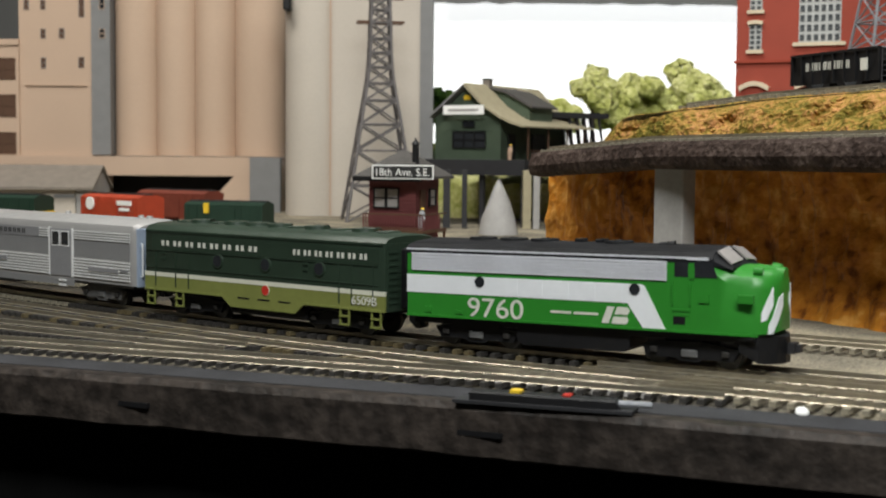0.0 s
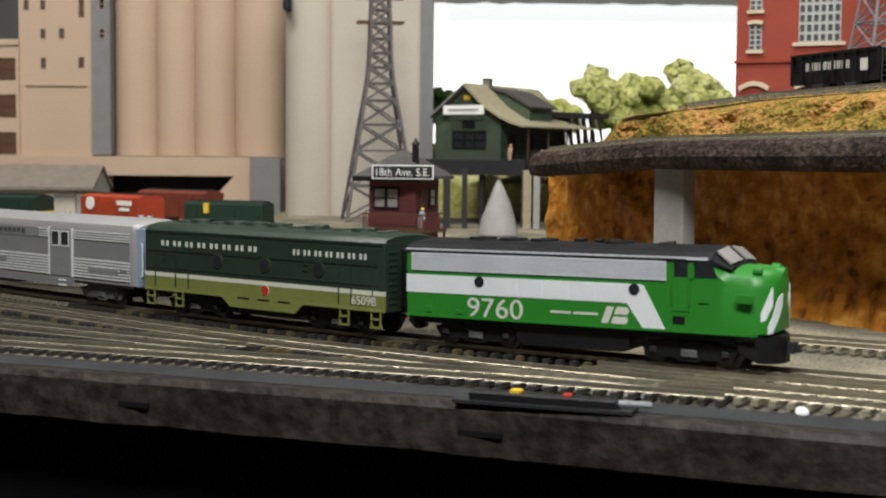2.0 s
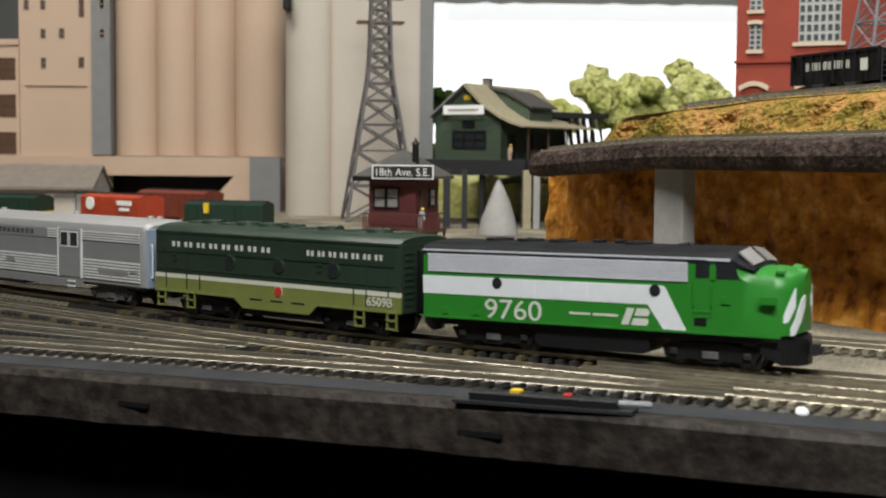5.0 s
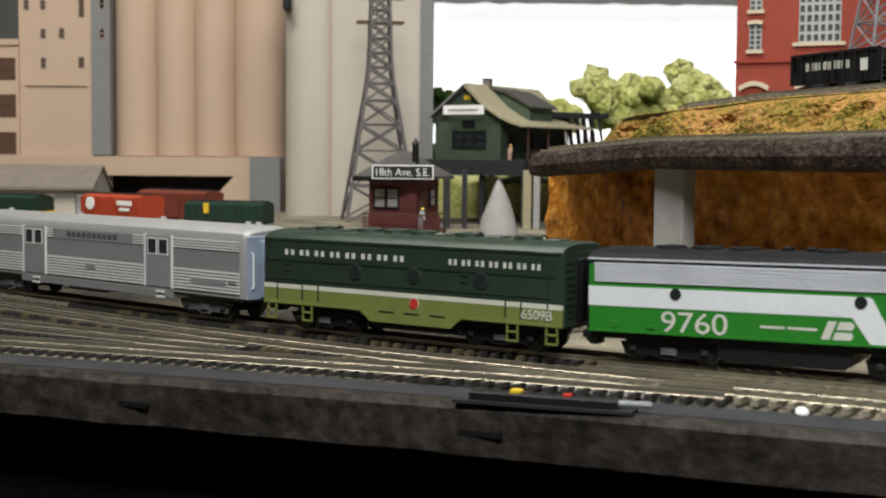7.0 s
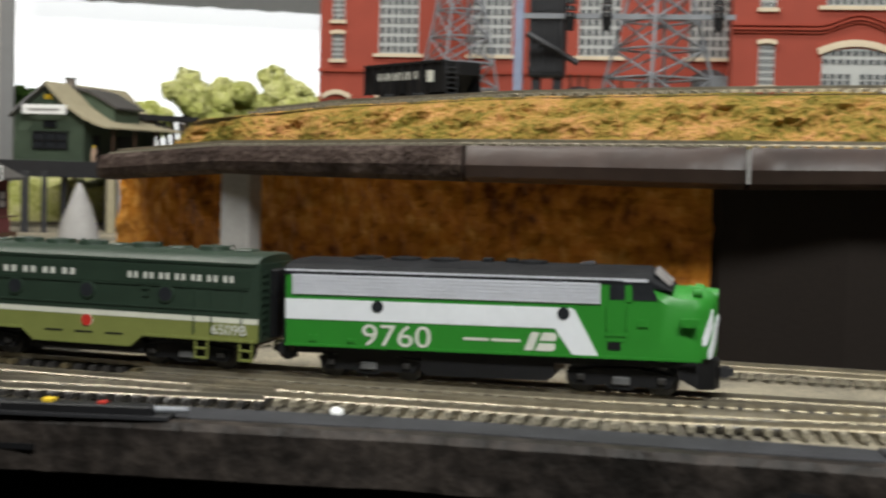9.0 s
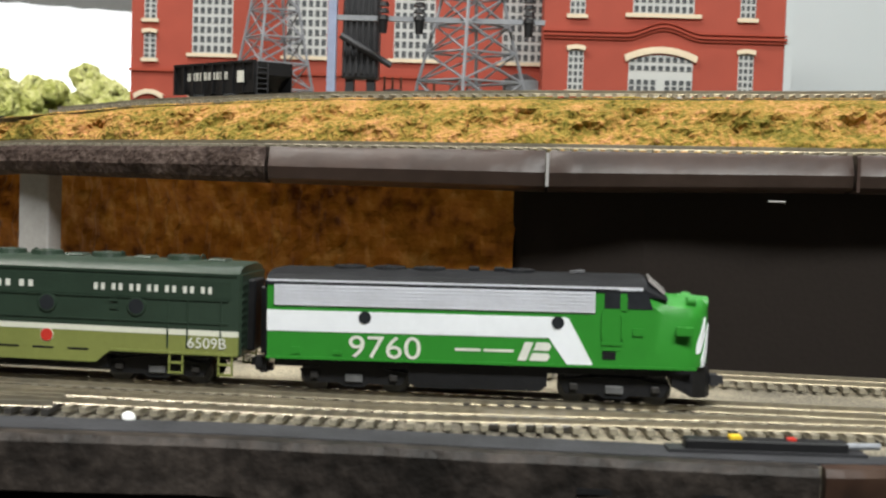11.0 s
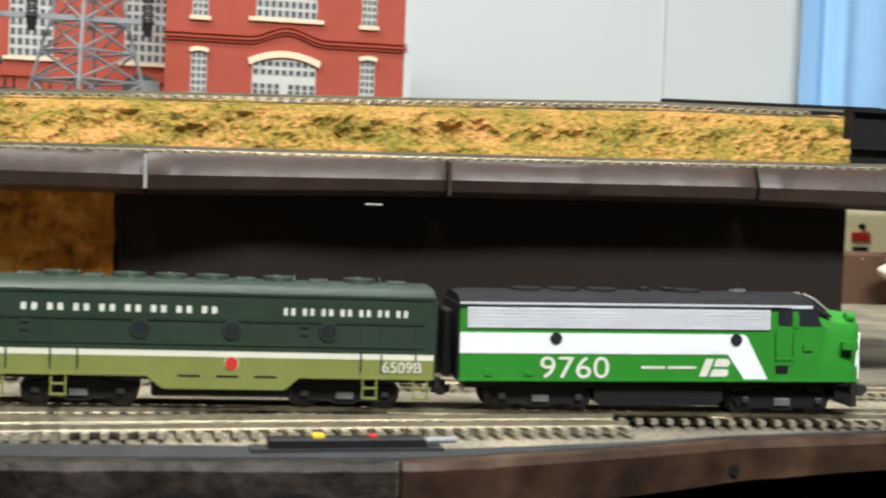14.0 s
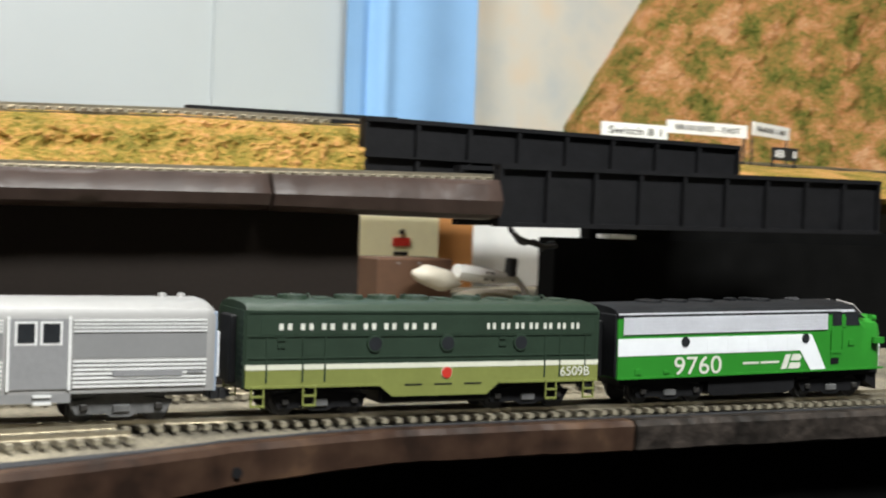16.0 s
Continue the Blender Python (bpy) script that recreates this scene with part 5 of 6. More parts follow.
plank("trim_deck_edge_1", -0.415, -0.129, ROUGHWOOD, "rough dark weathered wooden plank edging the upper deck", 0.0016)
plank("trim_deck_edge_2", -0.127, 0.010, PLANK, "glossy dark brown board edging the upper deck", 0.00095)
plank("trim_deck_edge_3", 0.012, 0.152, PLANK, "glossy dark brown board edging the upper deck", 0.00095)
plank("trim_deck_edge_4", 0.154, 0.31, PLANK, "glossy dark brown board edging the upper deck", 0.00095)
plank("trim_deck_edge_5", 0.312, 0.447, PLANK, "glossy dark brown board edging the upper deck", 0.00095)
for x in (0.011, 0.153):
    ob = block("corner_bracket", -0.0007, 0.0007, 0.0, 0.0012, -0.016, 0.0, PALEPOST if x < 0.1 else PLANK, None, "small worn white joint strip between deck boards")
    ob.location = (x, deck(x, 1) - 0.0125, deck(x, 2))
    tagged(ob, category="joint strip")
ob = block("paper_scrap", -0.004, 0.004, -0.001, 0.001, -0.0005, 0.0005, PALEPOST, None, "torn white paper scrap under the deck board", 0.0003)
ob.location = (0.118, deck(0.118, 1) - 0.006, deck(0.118, 2) - 0.021)
tagged(ob, category="paper scrap")
small = [(-0.41 + i * 0.0095) for i in range(91)]
bm = bmesh.new()
loft(bm, [[(x, deck(x, 1) + 0.006, deck(x, 2)), (x, 1.45, deck(x, 2)), (x, 1.45, deck(x, 2) - 0.012), (x, deck(x, 1) + 0.006, deck(x, 2) - 0.012)] for x in small])
structure("ground_deck", bm, BALLAST, "gravel-topped upper deck of the layout")
track("railway_track", "deck-edge track with pale ballasted ties", lambda x: deck(x, 1) + 0.024, -0.40, 0.46, TIELT, lambda x: deck(x, 2) + 0.0048)

# embankment between the deck and the terrace
TOPX = [-0.368, -0.355, -0.34, -0.27, -0.24, -0.11, 0.0, 0.15, 0.30, 0.445]
TOPY = [1.012, 1.0, 0.985, 0.957, 0.945, 0.875, 0.858, 0.85, 0.845, 0.84]
TOPZ = [0.103, 0.112, 0.1148, 0.1205, 0.1235, 0.1280, 0.1310, 0.1345, 0.1395, 0.1405]
bm = bmesh.new()
n = 300
rings = []
for i in range(n + 1):
    x = -0.368 + 0.753 * i / n
    y0, z0 = deck(x, 1) + 0.043, deck(x, 2) + 0.0005
    y1, z1 = float(np.interp(x, TOPX, TOPY)), float(np.interp(x, TOPX, TOPZ))
    ring = []
    for j in range(30):
        k = j / 29
        y = y0 + (y1 - y0) * k ** 1.5
        z = z0 + (z1 - z0) * k ** 0.72
        p = Vector((x, y, z))
        amp = math.sin(math.pi * min(1, k * 1.05)) if k < 0.95 else 0.25
        d = noise.fractal(p * 42, 1.0, 2.0, 5) * 0.0075 + noise.noise(p * 130) * 0.0034 + noise.noise(p * 300) * 0.0018
        if noise.noise(p * 55 + Vector((5, 0, 0))) > 0.22:
            d -= 0.0035
        ring.append((x + d * 0.2 + 0.48 * (y - y0) * (i / n) ** 6, y - d * amp, z + d * 0.45 * amp))
    ring += [(x, y1 + 0.05, z1), (x, y1 + 0.05, z0)]
    rings.append(ring)
loft(bm, rings)
structure("ground_embankment", bm, FOAM, "yellow-green foam embankment with orange rock patches", False)
bm = bmesh.new()
loft(bm, [[(x, float(np.interp(x, TOPX, TOPY)) - 0.006, float(np.interp(x, TOPX, TOPZ)) - 0.001), (x, 2.3, float(np.interp(x, TOPX, TOPZ)) - 0.001),
           (x, 2.3, 0.09), (x, float(np.interp(x, TOPX, TOPY)) + 0.02, 0.09)] for x in [-0.352 + 0.797 * i / 60 for i in range(61)]])
structure("ground_terrace", bm, BALLAST, "upper terrace ground carrying the power house")


def top_line(x):
    return float(np.interp(x, TOPX, TOPY)) + 0.018


track("railway_track", "terrace track on pale ties above the embankment", top_line, -0.30, 0.44, TIELT, lambda x: float(np.interp(x, TOPX, TOPZ)) + 0.0042)

# walls under the deck
ROCKLINE = [(-0.428, 1.046), (-0.38, 1.01), (-0.28, 0.945), (-0.176, 0.872), (-0.08, 0.815), (0.0, 0.792), (0.03, 0.785)]
bm = bmesh.new()
rings = []
for i in range(140):
    x = -0.427 + 0.423 * i / 139
    y = float(np.interp(x, [p[0] for p in ROCKLINE], [p[1] for p in ROCKLINE]))
    ring = []
    for j in range(28):
        z = GROUND - 0.004 + 0.094 * j / 27
        p = Vector((x, y, z))
        d = noise.fractal(p * 30, 1.0, 2.0, 4) * 0.005 + noise.noise(Vector((x * 150, y * 150, z * 55))) * 0.0018
        foot = max(0, 1 - (z + 0.006) / 0.03) ** 2 * 0.012
        ring.append((x - d * 0.6, y - d * 0.8 - foot, z))
    ring += [(x, y + 0.04, 0.088), (x, y + 0.04, GROUND - 0.004)]
    rings.append(ring)
loft(bm, rings)
structure("wall_rock", bm, ROCK, "orange-brown rock face under the upper deck")
bm = bmesh.new()
PL = [(-0.012, 0.806), (0.0, 0.79), (0.06, 0.772), (0.2, 0.762), (0.372, 0.758)]
loft(bm, [[(x, y, GROUND - 0.002), (x, y, 0.0865), (x, y + 0.012, 0.0865), (x, y + 0.012, GROUND - 0.002)] for x, y in PL])
structure("wall_panel", bm, PANEL, "plain dark brown panel under the upper deck")
bm = bmesh.new()
box(bm, 0.0, 0.024, -0.006, 0.006, GROUND, 0.0835)
bevel(bm, 0.0008)
post = structure("support_post", bm, PALEPOST, "pale grey support post under the deck")
post.matrix_world = pose(-0.2991, 0.912, 0, 0, 0, -26)

# ---- plate girder bridges ----
def girder_bridge(name, p0, p1, z0, z1, h0, h1, panels, width, label, ledge=0.0):
    """A plate girder between two ends; z is the top of the plate, h its depth."""
    p0, p1 = Vector((*p0, 0)), Vector((*p1, 0))
    L = (p1 - p0).length
    g = thing(name, Matrix.Translation(p0) @ Matrix.Rotation(math.atan2(p1.y - p0.y, p1.x - p0.x), 4, "Z"), label, "bridge", "girder bridges")
    for y in (0.0, width):
        bm = bmesh.new()
        prism(bm, [(0, z0 - h0), (L, z1 - h1), (L, z1), (0, z0)], y - 0.0008, y + 0.0008)
        web = part("web_plate", bm, GIRDER, g, "black plate girder")
        for dz, hh in ((0, 0.0022), (1, 0.0022)):
            bm = bmesh.new()
            za, zb = (z0, z1) if dz == 0 else (z0 - h0 + 0.002, z1 - h1 + 0.002)
            prism(bm, [(0, za - hh), (L, zb - hh), (L, zb + 0.0004), (0, za + 0.0004)], y - 0.0042, y + 0.0042)
            part("flange", bm, GIRDER, web)
        for i in range(panels + 1):
            x = L * i / panels
            k = i / panels
            zt, zb = z0 + (z1 - z0) * k, z0 - h0 + (z1 - h1 - z0 + h0) * k
            x = min(max(x, 0.0012), L - 0.0012)
            block("stiffener", x - 0.0011, x + 0.0011, y - 0.0038, y + 0.0038, zb, zt, GIRDER, web)
        if ledge:
            bm = bmesh.new()
            prism(bm, [(0, z0 - h0 * ledge - 0.0012), (L, z1 - h1 * ledge - 0.0012), (L, z1 - h1 * ledge), (0, z0 - h0 * ledge)], y - 0.0048, y + 0.0048)
            part("ledge", bm, GIRDER, web)
    bm = bmesh.new()
    prism(bm, [(0, z0 - h0 + 0.004), (L, z1 - h1 + 0.004), (L, z1 - h1 + 0.008), (0, z0 - h0 + 0.008)], 0, width)
    part("floor", bm, DARK, g)
    return g


girder_bridge("girder_bridge", (0.4484, 0.742), (0.745, 0.742), 0.1163, 0.1195, 0.0345, 0.035, 9, 0.045,
              "black plate girder bridge joining the upper deck")
girder_bridge("girder_bridge", (0.3917, 0.8), (0.6733, 0.8), 0.142, 0.1403, 0.036, 0.034, 8, 0.045,
              "black plate girder bridge at terrace height", 0.6)
girder_bridge("girder_bridge", (0.3146, 0.885), (0.4565, 0.885), 0.1475, 0.1489, 0.016, 0.016, 6, 0.04,
              "low black girder span behind the terrace")

# ---- hopper car on the terrace ----
def hopper_car():
    m = pose(-0.2346, 1.2, 0.1325, 0, 0, -46)
    c = thing("hopper_car", m, "black two-bay model hopper car with white lettering", "railway car", "parked freight cars")
    L, W2, H2 = 0.118, 0.0175, 0.036
    bm = bmesh.new()
    box(bm, -L / 2, L / 2, -W2, -W2 + 0.001, 0.012, H2)
    box(bm, -L / 2, L / 2, W2 - 0.001, W2, 0.012, H2)
    prism(bm, [(-L / 2, H2), (-L / 2 + 0.001, H2), (-0.03, 0.010), (-0.02, 0.004), (-0.028, 0.004), (-L / 2, 0.026)], -W2, W2)
    prism(bm, [(L / 2, H2), (L / 2 - 0.001, H2), (0.03, 0.010), (0.02, 0.004), (0.028, 0.004), (L / 2, 0.026)], -W2, W2)
    prism(bm, [(-0.02, 0.004), (-0.012, 0.004), (0, 0.016), (0.012, 0.004), (0.02, 0.004), (0.004, 0.024), (-0.004, 0.024)], -W2, W2)
    part("body", bm, BLACK, c, "black hopper body")
    for i in range(9):
        x = -L / 2 + L * i / 8
        block("side_post", x - 0.0009, x + 0.0009, -W2 - 0.0016, -W2, 0.012, H2, BLACK, c)
    block("top_rim", -L / 2 - 0.001, L / 2 + 0.001, -W2 - 0.0018, -W2 + 0.001, H2 - 0.001, H2 + 0.0008, BLACK, c)
    letter_bars("name_bar", 10, 0.062, 0.0062, -0.008, -W2 - 0.0008, 0.026, -1, LETTER, c)
    block("emblem", 0.038, 0.046, -W2 - 0.0022, -W2 - 0.001, 0.020, 0.029, LETTER, c, "plain pale emblem")
    bm = bmesh.new()
    for y in (-0.016, -0.006):
        tube(bm, (L / 2 + 0.001, y, 0.008), (L / 2 + 0.001, y, H2), 0.0006, seg=6)
    for i in range(6):
        tube(bm, (L / 2 + 0.001, -0.016, 0.011 + i * 0.004), (L / 2 + 0.001, -0.006, 0.011 + i * 0.004), 0.0005, seg=6)
    part("end_ladder", bm, DARK, c)
    block("underframe", -L / 2, L / 2, -0.006, 0.006, 0.008, 0.011, BLACK, c)
    for s in (-1, 1):
        bogie(c, s * 0.042, 0.02, 0.0052, BLACK, "")
    block("track_bed", -0.075, 0.075, -0.016, 0.016, -0.006, 0.0, TIE, c)


hopper_car()

# ---- red brick power house ----
BZ = 0.125


def arch(parent, x0, x1, y, z, rise, thick, material, name="arch", depth=0.004):
    n = 14
    pts, inner = [], []
    for i in range(n + 1):
        k = i / n
        x = x0 + (x1 - x0) * k
        h = rise * (1 - (2 * k - 1) ** 2)
        inner.append((x, z + h))
        pts.append((x0 - thick * 0.25 + (x1 - x0 + thick * 0.5) * k, z + h + thick))
    bm = bmesh.new()
    prism(bm, inner + pts[::-1], y - depth, y + 0.0005)
    return part(name, bm, material, parent, "cream stone arch")


def pane_window(parent, x0, x1, y, z0, z1, nx, nz, arched=False, sill=True):
    bm = bmesh.new()
    box(bm, x0, x1, y - 0.0006, y + 0.002, z0, z1)
    wnd = part("window", bm, SASH, parent, "grey multi-pane window")
    gx, gz = (x1 - x0) / nx, (z1 - z0) / nz
    bm = bmesh.new()
    box(bm, -gx * 0.31, gx * 0.31, -0.0004, 0.0004, -gz * 0.33, gz * 0.33)
    me = mesh_of("pane", bm, PANEGLASS)
    for i in range(nx):
        for j in range(nz):
            p = new("pane", me)
            p.parent = wnd
            p.location = (x0 + gx * (i + 0.5), y - 0.0008, z0 + gz * (j + 0.5))
    if sill:
        t = (x1 - x0) * 0.1 + 0.0012
        block("sill", x0 - t, x1 + t, y - 0.0035, y + 0.001, z0 - 0.0035, z0 + 0.0002, STONE, wnd, "cream sill")
    if arched:
        arch(wnd, x0 - 0.001, x1 + 0.001, y, z1 - 0.001, (x1 - x0) * 0.12, 0.004, STONE)
    return wnd


def power_house():
    b = thing("power_house", Matrix.Identity(4), "red brick power house with cream stone trim and tall windows", "industrial building")
    yw, ym = 1.45, 1.6
    x0, x1 = 0.0188, 0.2524
    bm = bmesh.new()
    box(bm, x0, x1, yw, 1.75, BZ, 0.42)
    wing = part("wing", bm, BRICKRED, b, "projecting red brick wing")
    bm = bmesh.new()
    box(bm, -0.4305, x0 + 0.001, ym, 1.78, BZ, 0.42)
    main = part("main_hall", bm, BRICKRED, b, "red brick main hall")
    # belt cornice that bows up over the doorway
    cx = (x0 + x1) / 2
    hw = 0.0353
    zc = 0.2249
    for dz, th, dep in ((0, 0.0022, 0.004), (0.0042, 0.0014, 0.003), (-0.0028, 0.0012, 0.0028)):
        lo, hi = [], []
        for i in range(41):
            x = x0 - 0.001 + (x1 - x0 + 0.002) * i / 40
            k = max(0.0, 1 - abs((x - cx) / (hw * 1.05)))
            h = 0.0102 * (3 * k * k - 2 * k ** 3)
            lo.append((x, zc + dz + h))
            hi.append((x, zc + dz + h + th))
        bm = bmesh.new()
        prism(bm, lo + hi[::-1], yw - dep, yw + 0.0005)
        part("belt_course", bm, BRICKDK, wing)
    block("corner_quoin", x1 - 0.001, x1 + 0.006, yw - 0.002, yw + 0.012, BZ, 0.42, GREYPANEL, b, "pale grey corner trim")
    # wing openings
    for a, c in ((0.0436, 0.0585), (0.2079, 0.2225)):
        zt, zb = 0.2116, 0.172
        pane_window(wing, a, c, yw, zb, zt, 3, 6, True)
        zb2 = 0.2457
        pane_window(wing, a, c, yw, zb2, zb2 + (zt - zb), 3, 6, True)
        pane_window(wing, a, c, yw, zb2 + 0.062, zb2 + 0.062 + (zt - zb), 3, 6, True)
    da, db = 0.1023, 0.1641
    zt = 0.2016
    bm = bmesh.new()
    pts = [(da, BZ), (db, BZ), (db, zt)] + [(db + (da - db) * i / 12, zt + 0.0065 * (1 - (2 * i / 12 - 1) ** 2)) for i in range(1, 12)] + [(da, zt)]
    prism(bm, pts, yw - 0.0012, yw + 0.001)
    dr = part("doorway", bm, SASH, wing, "grey panelled double door with glazed lights")
    bm = bmesh.new()
    g = (db - da) / 9
    box(bm, -g * 0.33, g * 0.33, -0.0004, 0.0004, -0.0024, 0.0024)
    me = mesh_of("pane", bm, PANEGLASS)
    for i in range(9):
        for z in (0.1956, 0.2038, 0.1818, 0.1757):
            if i == 4 and z < 0.1884:
                continue
            p = new("pane", me)
            p.parent = dr
            p.location = (da + g * (i + 0.5), yw - 0.0014, z)
    arch(wing, da - 0.003, db + 0.003, yw, zt, 0.0085, 0.0062, STONE)
    wa, wb = 0.1046, 0.1635
    pane_window(wing, wa, wb, yw, 0.248, 0.33, 9, 9)
    # main hall openings
    for a in (-0.3626, -0.2585, -0.1408, -0.0232):
        pane_window(main, a, a + 0.0445, ym, 0.2095, 0.345, 6, 13)
        arch(main, a - 0.002, a + 0.052, ym, BZ + 0.034, 0.007, 0.005, STONE)
        pane_window(main, a + 0.002, a + 0.048, ym, BZ + 0.004, BZ + 0.034, 6, 4, sill=False)
    xs = -0.4162
    for z in (0.2027, 0.246, 0.246 + 0.048):
        pane_window(main, xs, xs + 0.0135, ym, z, z + 0.028, 2, 5, True)
    arch(main, xs - 0.009, xs + 0.022, ym, 0.158, 0.006, 0.005, STONE)
    block("belt_course", -0.4305 - 0.002, x0, ym - 0.003, ym + 0.001, 0.1889, 0.1889 + 0.003, BRICKDK, main)


power_house()

# ---- substation in front of the main hall ----
lz = BZ + 0.003
t1 = lattice_mast("substation_tower", pose(-0.0483, 1.36, 0, 0, 0, 40), "grey lattice tower of the substation", [lz, 0.171, 0.197, 0.222, 0.247, 0.275, 0.31],
                  [0.040, 0.034, 0.029, 0.024, 0.02, 0.017, 0.015], 0.0017, STEEL, "substation towers")
t2 = lattice_mast("substation_tower", pose(-0.2603, 1.53, 0, 0, 0, 35), "grey lattice tower of the substation", [lz, 0.168, 0.195, 0.222, 0.25, 0.28, 0.31],
                  [0.036, 0.031, 0.027, 0.023, 0.019, 0.016, 0.014], 0.0016, STEEL, "substation towers")
fr = thing("bus_gantry", Matrix.Identity(4), "blue-grey steel bus frame with hanging black insulators", "gantry")
px = -0.1732
block("post", px - 0.0038, px + 0.0038, 1.336, 1.344, lz - 0.002, 0.31, POSTBLUE, fr, "blue-grey square post")
for z in (0.2221, 0.2211 + 0.035):
    block("cross_beam", px, 0.0178, 1.337, 1.343, z, z + 0.0045, STEEL, fr)
for x in (-0.1272, -0.0947, 0.0033):
    bm = bmesh.new()
    z = 0.2111
    tube(bm, (x, 1.335, z), (x, 1.335, z + 0.012), 0.0035, 0.0045, 10)
    for i in range(5):
        tube(bm, (x, 1.335, z + 0.012 + i * 0.006), (x, 1.335, z + 0.016 + i * 0.006), 0.0055, 0.004, 12)
    part("insulator", bm, BLACK, fr, "black insulator stack")
trf = thing("transformer", pose(-0.1533, 1.4, lz), "tall black transformer with sloping chute", "transformer")
block("tank", -0.017, 0.017, -0.012, 0.012, 0.045, 0.14, DARK, trf, bev=0.002)
for i in range(6):
    block("fin", -0.015 + i * 0.0055, -0.013 + i * 0.0055, -0.016, -0.012, 0.05, 0.13, DARK, trf)
for s in (-1, 1):
    block("leg", s * 0.01 - 0.004, s * 0.01 + 0.004, -0.006, 0.006, -0.002, 0.046, DARK, trf)
bm = bmesh.new()
tube(bm, (-0.018, -0.014, 0.085), (0.03, -0.016, 0.058), 0.0035, 0.003, 8)
part("chute", bm, DARK, trf)
for x, w in ((395, 0.0145), (455, 0.0145), (515, 0.0135), (625, 0.017)):
    tk = thing("storage_tank", pose((x - 535) * 0.000533 + -0.05, 1.42, lz - 0.002), "dull grey cylindrical tank by the power house", "tank", "grey tanks")
    bm = bmesh.new()
    tube(bm, (0, 0, 0), (0, 0, 0.036 if x < 600 else 0.052), w, w, 26)
    part("shell", bm, STEEL, tk, "", True)
    bm = bmesh.new()
    tube(bm, (0, 0, 0.036 if x < 600 else 0.052), (0, 0, 0.040 if x < 600 else 0.058), w, w * 0.4, 26)
    part("lid", bm, DARK, tk)
    for i in range(3):
        bm = bmesh.new()
        tube(bm, ((i - 1) * 0.008, 0, 0.037), ((i - 1) * 0.008, 0, 0.052), 0.0012, 0.0009, 6)
        part("vent_pipe", bm, BROWNWIN, tk)

# ---- backdrop panels behind the terrace ----
def backdrop_panel(name, xa, xb, y, material, label, z1=1.2, z0=-0.3, thick=0.01):
    bm = bmesh.new()
    box(bm, xa, xb, y, y + thick, z0, z1)
    return structure(name, bm, material, label)


backdrop_panel("backdrop_panel_1", 0.2, 0.6895, 1.9, GREYPANEL, "pale grey backdrop panel")
backdrop_panel("backdrop_panel_2", 0.6895, 0.9033, 1.893, GREYPANEL, "pale grey backdrop panel")
bm = bmesh.new()
rings = []
xa, xb = 0.8745, 1.0883
for i in range(61):
    k = i / 60
    y = 1.86 + 0.006 * math.sin(k * 9) - 0.012 * math.exp(-((k - 0.27) / 0.07) ** 2) + 0.01 * math.exp(-((k - 0.19) / 0.04) ** 2)
    rings.append([(xa + (xb - xa) * k, y, -0.1), (xa + (xb - xa) * k, y, 1.2), (xa + (xb - xa) * k, y + 0.004, 1.2), (xa + (xb - xa) * k, y + 0.004, -0.1)])
loft(bm, rings)
structure("backdrop_cloth", bm, BLUECLOTH, "light blue cloth backdrop with a soft fold", True)
backdrop_panel("backdrop_painted", 1.1048, 2.6, 1.9, PAINTSKY, "painted hazy sky backdrop with worn patches")

# hillside
bm = bmesh.new()
rings = []
hx0, hx1 = 1.276, 2.4
for i in range(150):
    x = hx0 + (hx1 - hx0) * i / 149
    ring = []
    crest = 0.12 + 1.5 * (x - hx0)
    for j in range(70):
        k = j / 69
        z = 0.125 + min(crest, 0.95) * k
        y = 1.40 + (0.46 * k) * (1 - math.exp(-(x - hx0) / 0.25)) + 0.46 * math.exp(-(x - hx0) / 0.25)
        p = Vector((x, y, z))
        d = noise.fractal(p * 20, 1.0, 2.0, 5) * 0.016 + noise.noise(p * 90) * 0.007 + noise.noise(p * 210) * 0.003
        ring.append((x + d * 0.3, y - d, z + d * 0.4))
    ring += [(x, 1.95, 0.1 + min(crest, 0.95)), (x, 1.95, 0.12)]
    rings.append(ring)
loft(bm, rings)
structure("ground_hillside", bm, HILL, "orange and green foam hillside")
bm = bmesh.new()
rings = []
for i in range(60):
    x = 0.70 + 1.2 * i / 59
    ring = []
    for j, (yy, zz) in enumerate(((0.86, 0.112), (0.865, 0.118), (0.88, 0.126), (0.93, 0.134), (1.0, 0.140), (1.2, 0.143), (1.5, 0.150), (1.5, 0.11), (0.87, 0.108))):
        p = Vector((x, yy, zz))
        d = noise.noise(p * 50) * 0.005 if 0 < j < 6 else 0
        ring.append((x, yy - d, zz + d * 0.5))
    rings.append(ring)
loft(bm, rings)
structure("ground_far_deck", bm, FOAM, "foam-covered ground beyond the girder bridges")
track("railway_track", "far track at the foot of the hillside", lambda x: 1.12 + 0.02 * (x - 1), 0.72, 1.5, TIE, lambda x: 0.149)

# station signs
def board(name, x0, x1, y, z0, z1, text, size, label, back=SIGNWHITE, ink=INK, posts=True, rz=0, width=None, base=0.14):
    w = x1 - x0
    s = thing(name, pose((x0 + x1) / 2, y, 0, 0, 0, rz), label, "sign", "station signs")
    block("panel", -w / 2, w / 2, 0, 0.0015, z0, z1, back, s)
    words("sign_text", text, size, Matrix.Translation((0, -0.0004, (z0 + z1) / 2)), ink, s, width or w * 0.8)
    if posts:
        for x in (-w / 2 + 0.002, w / 2 - 0.002):
            block("sign_post", x - 0.0009, x + 0.0009, 0.0015, 0.003, base, z1, INK, s)
    return s


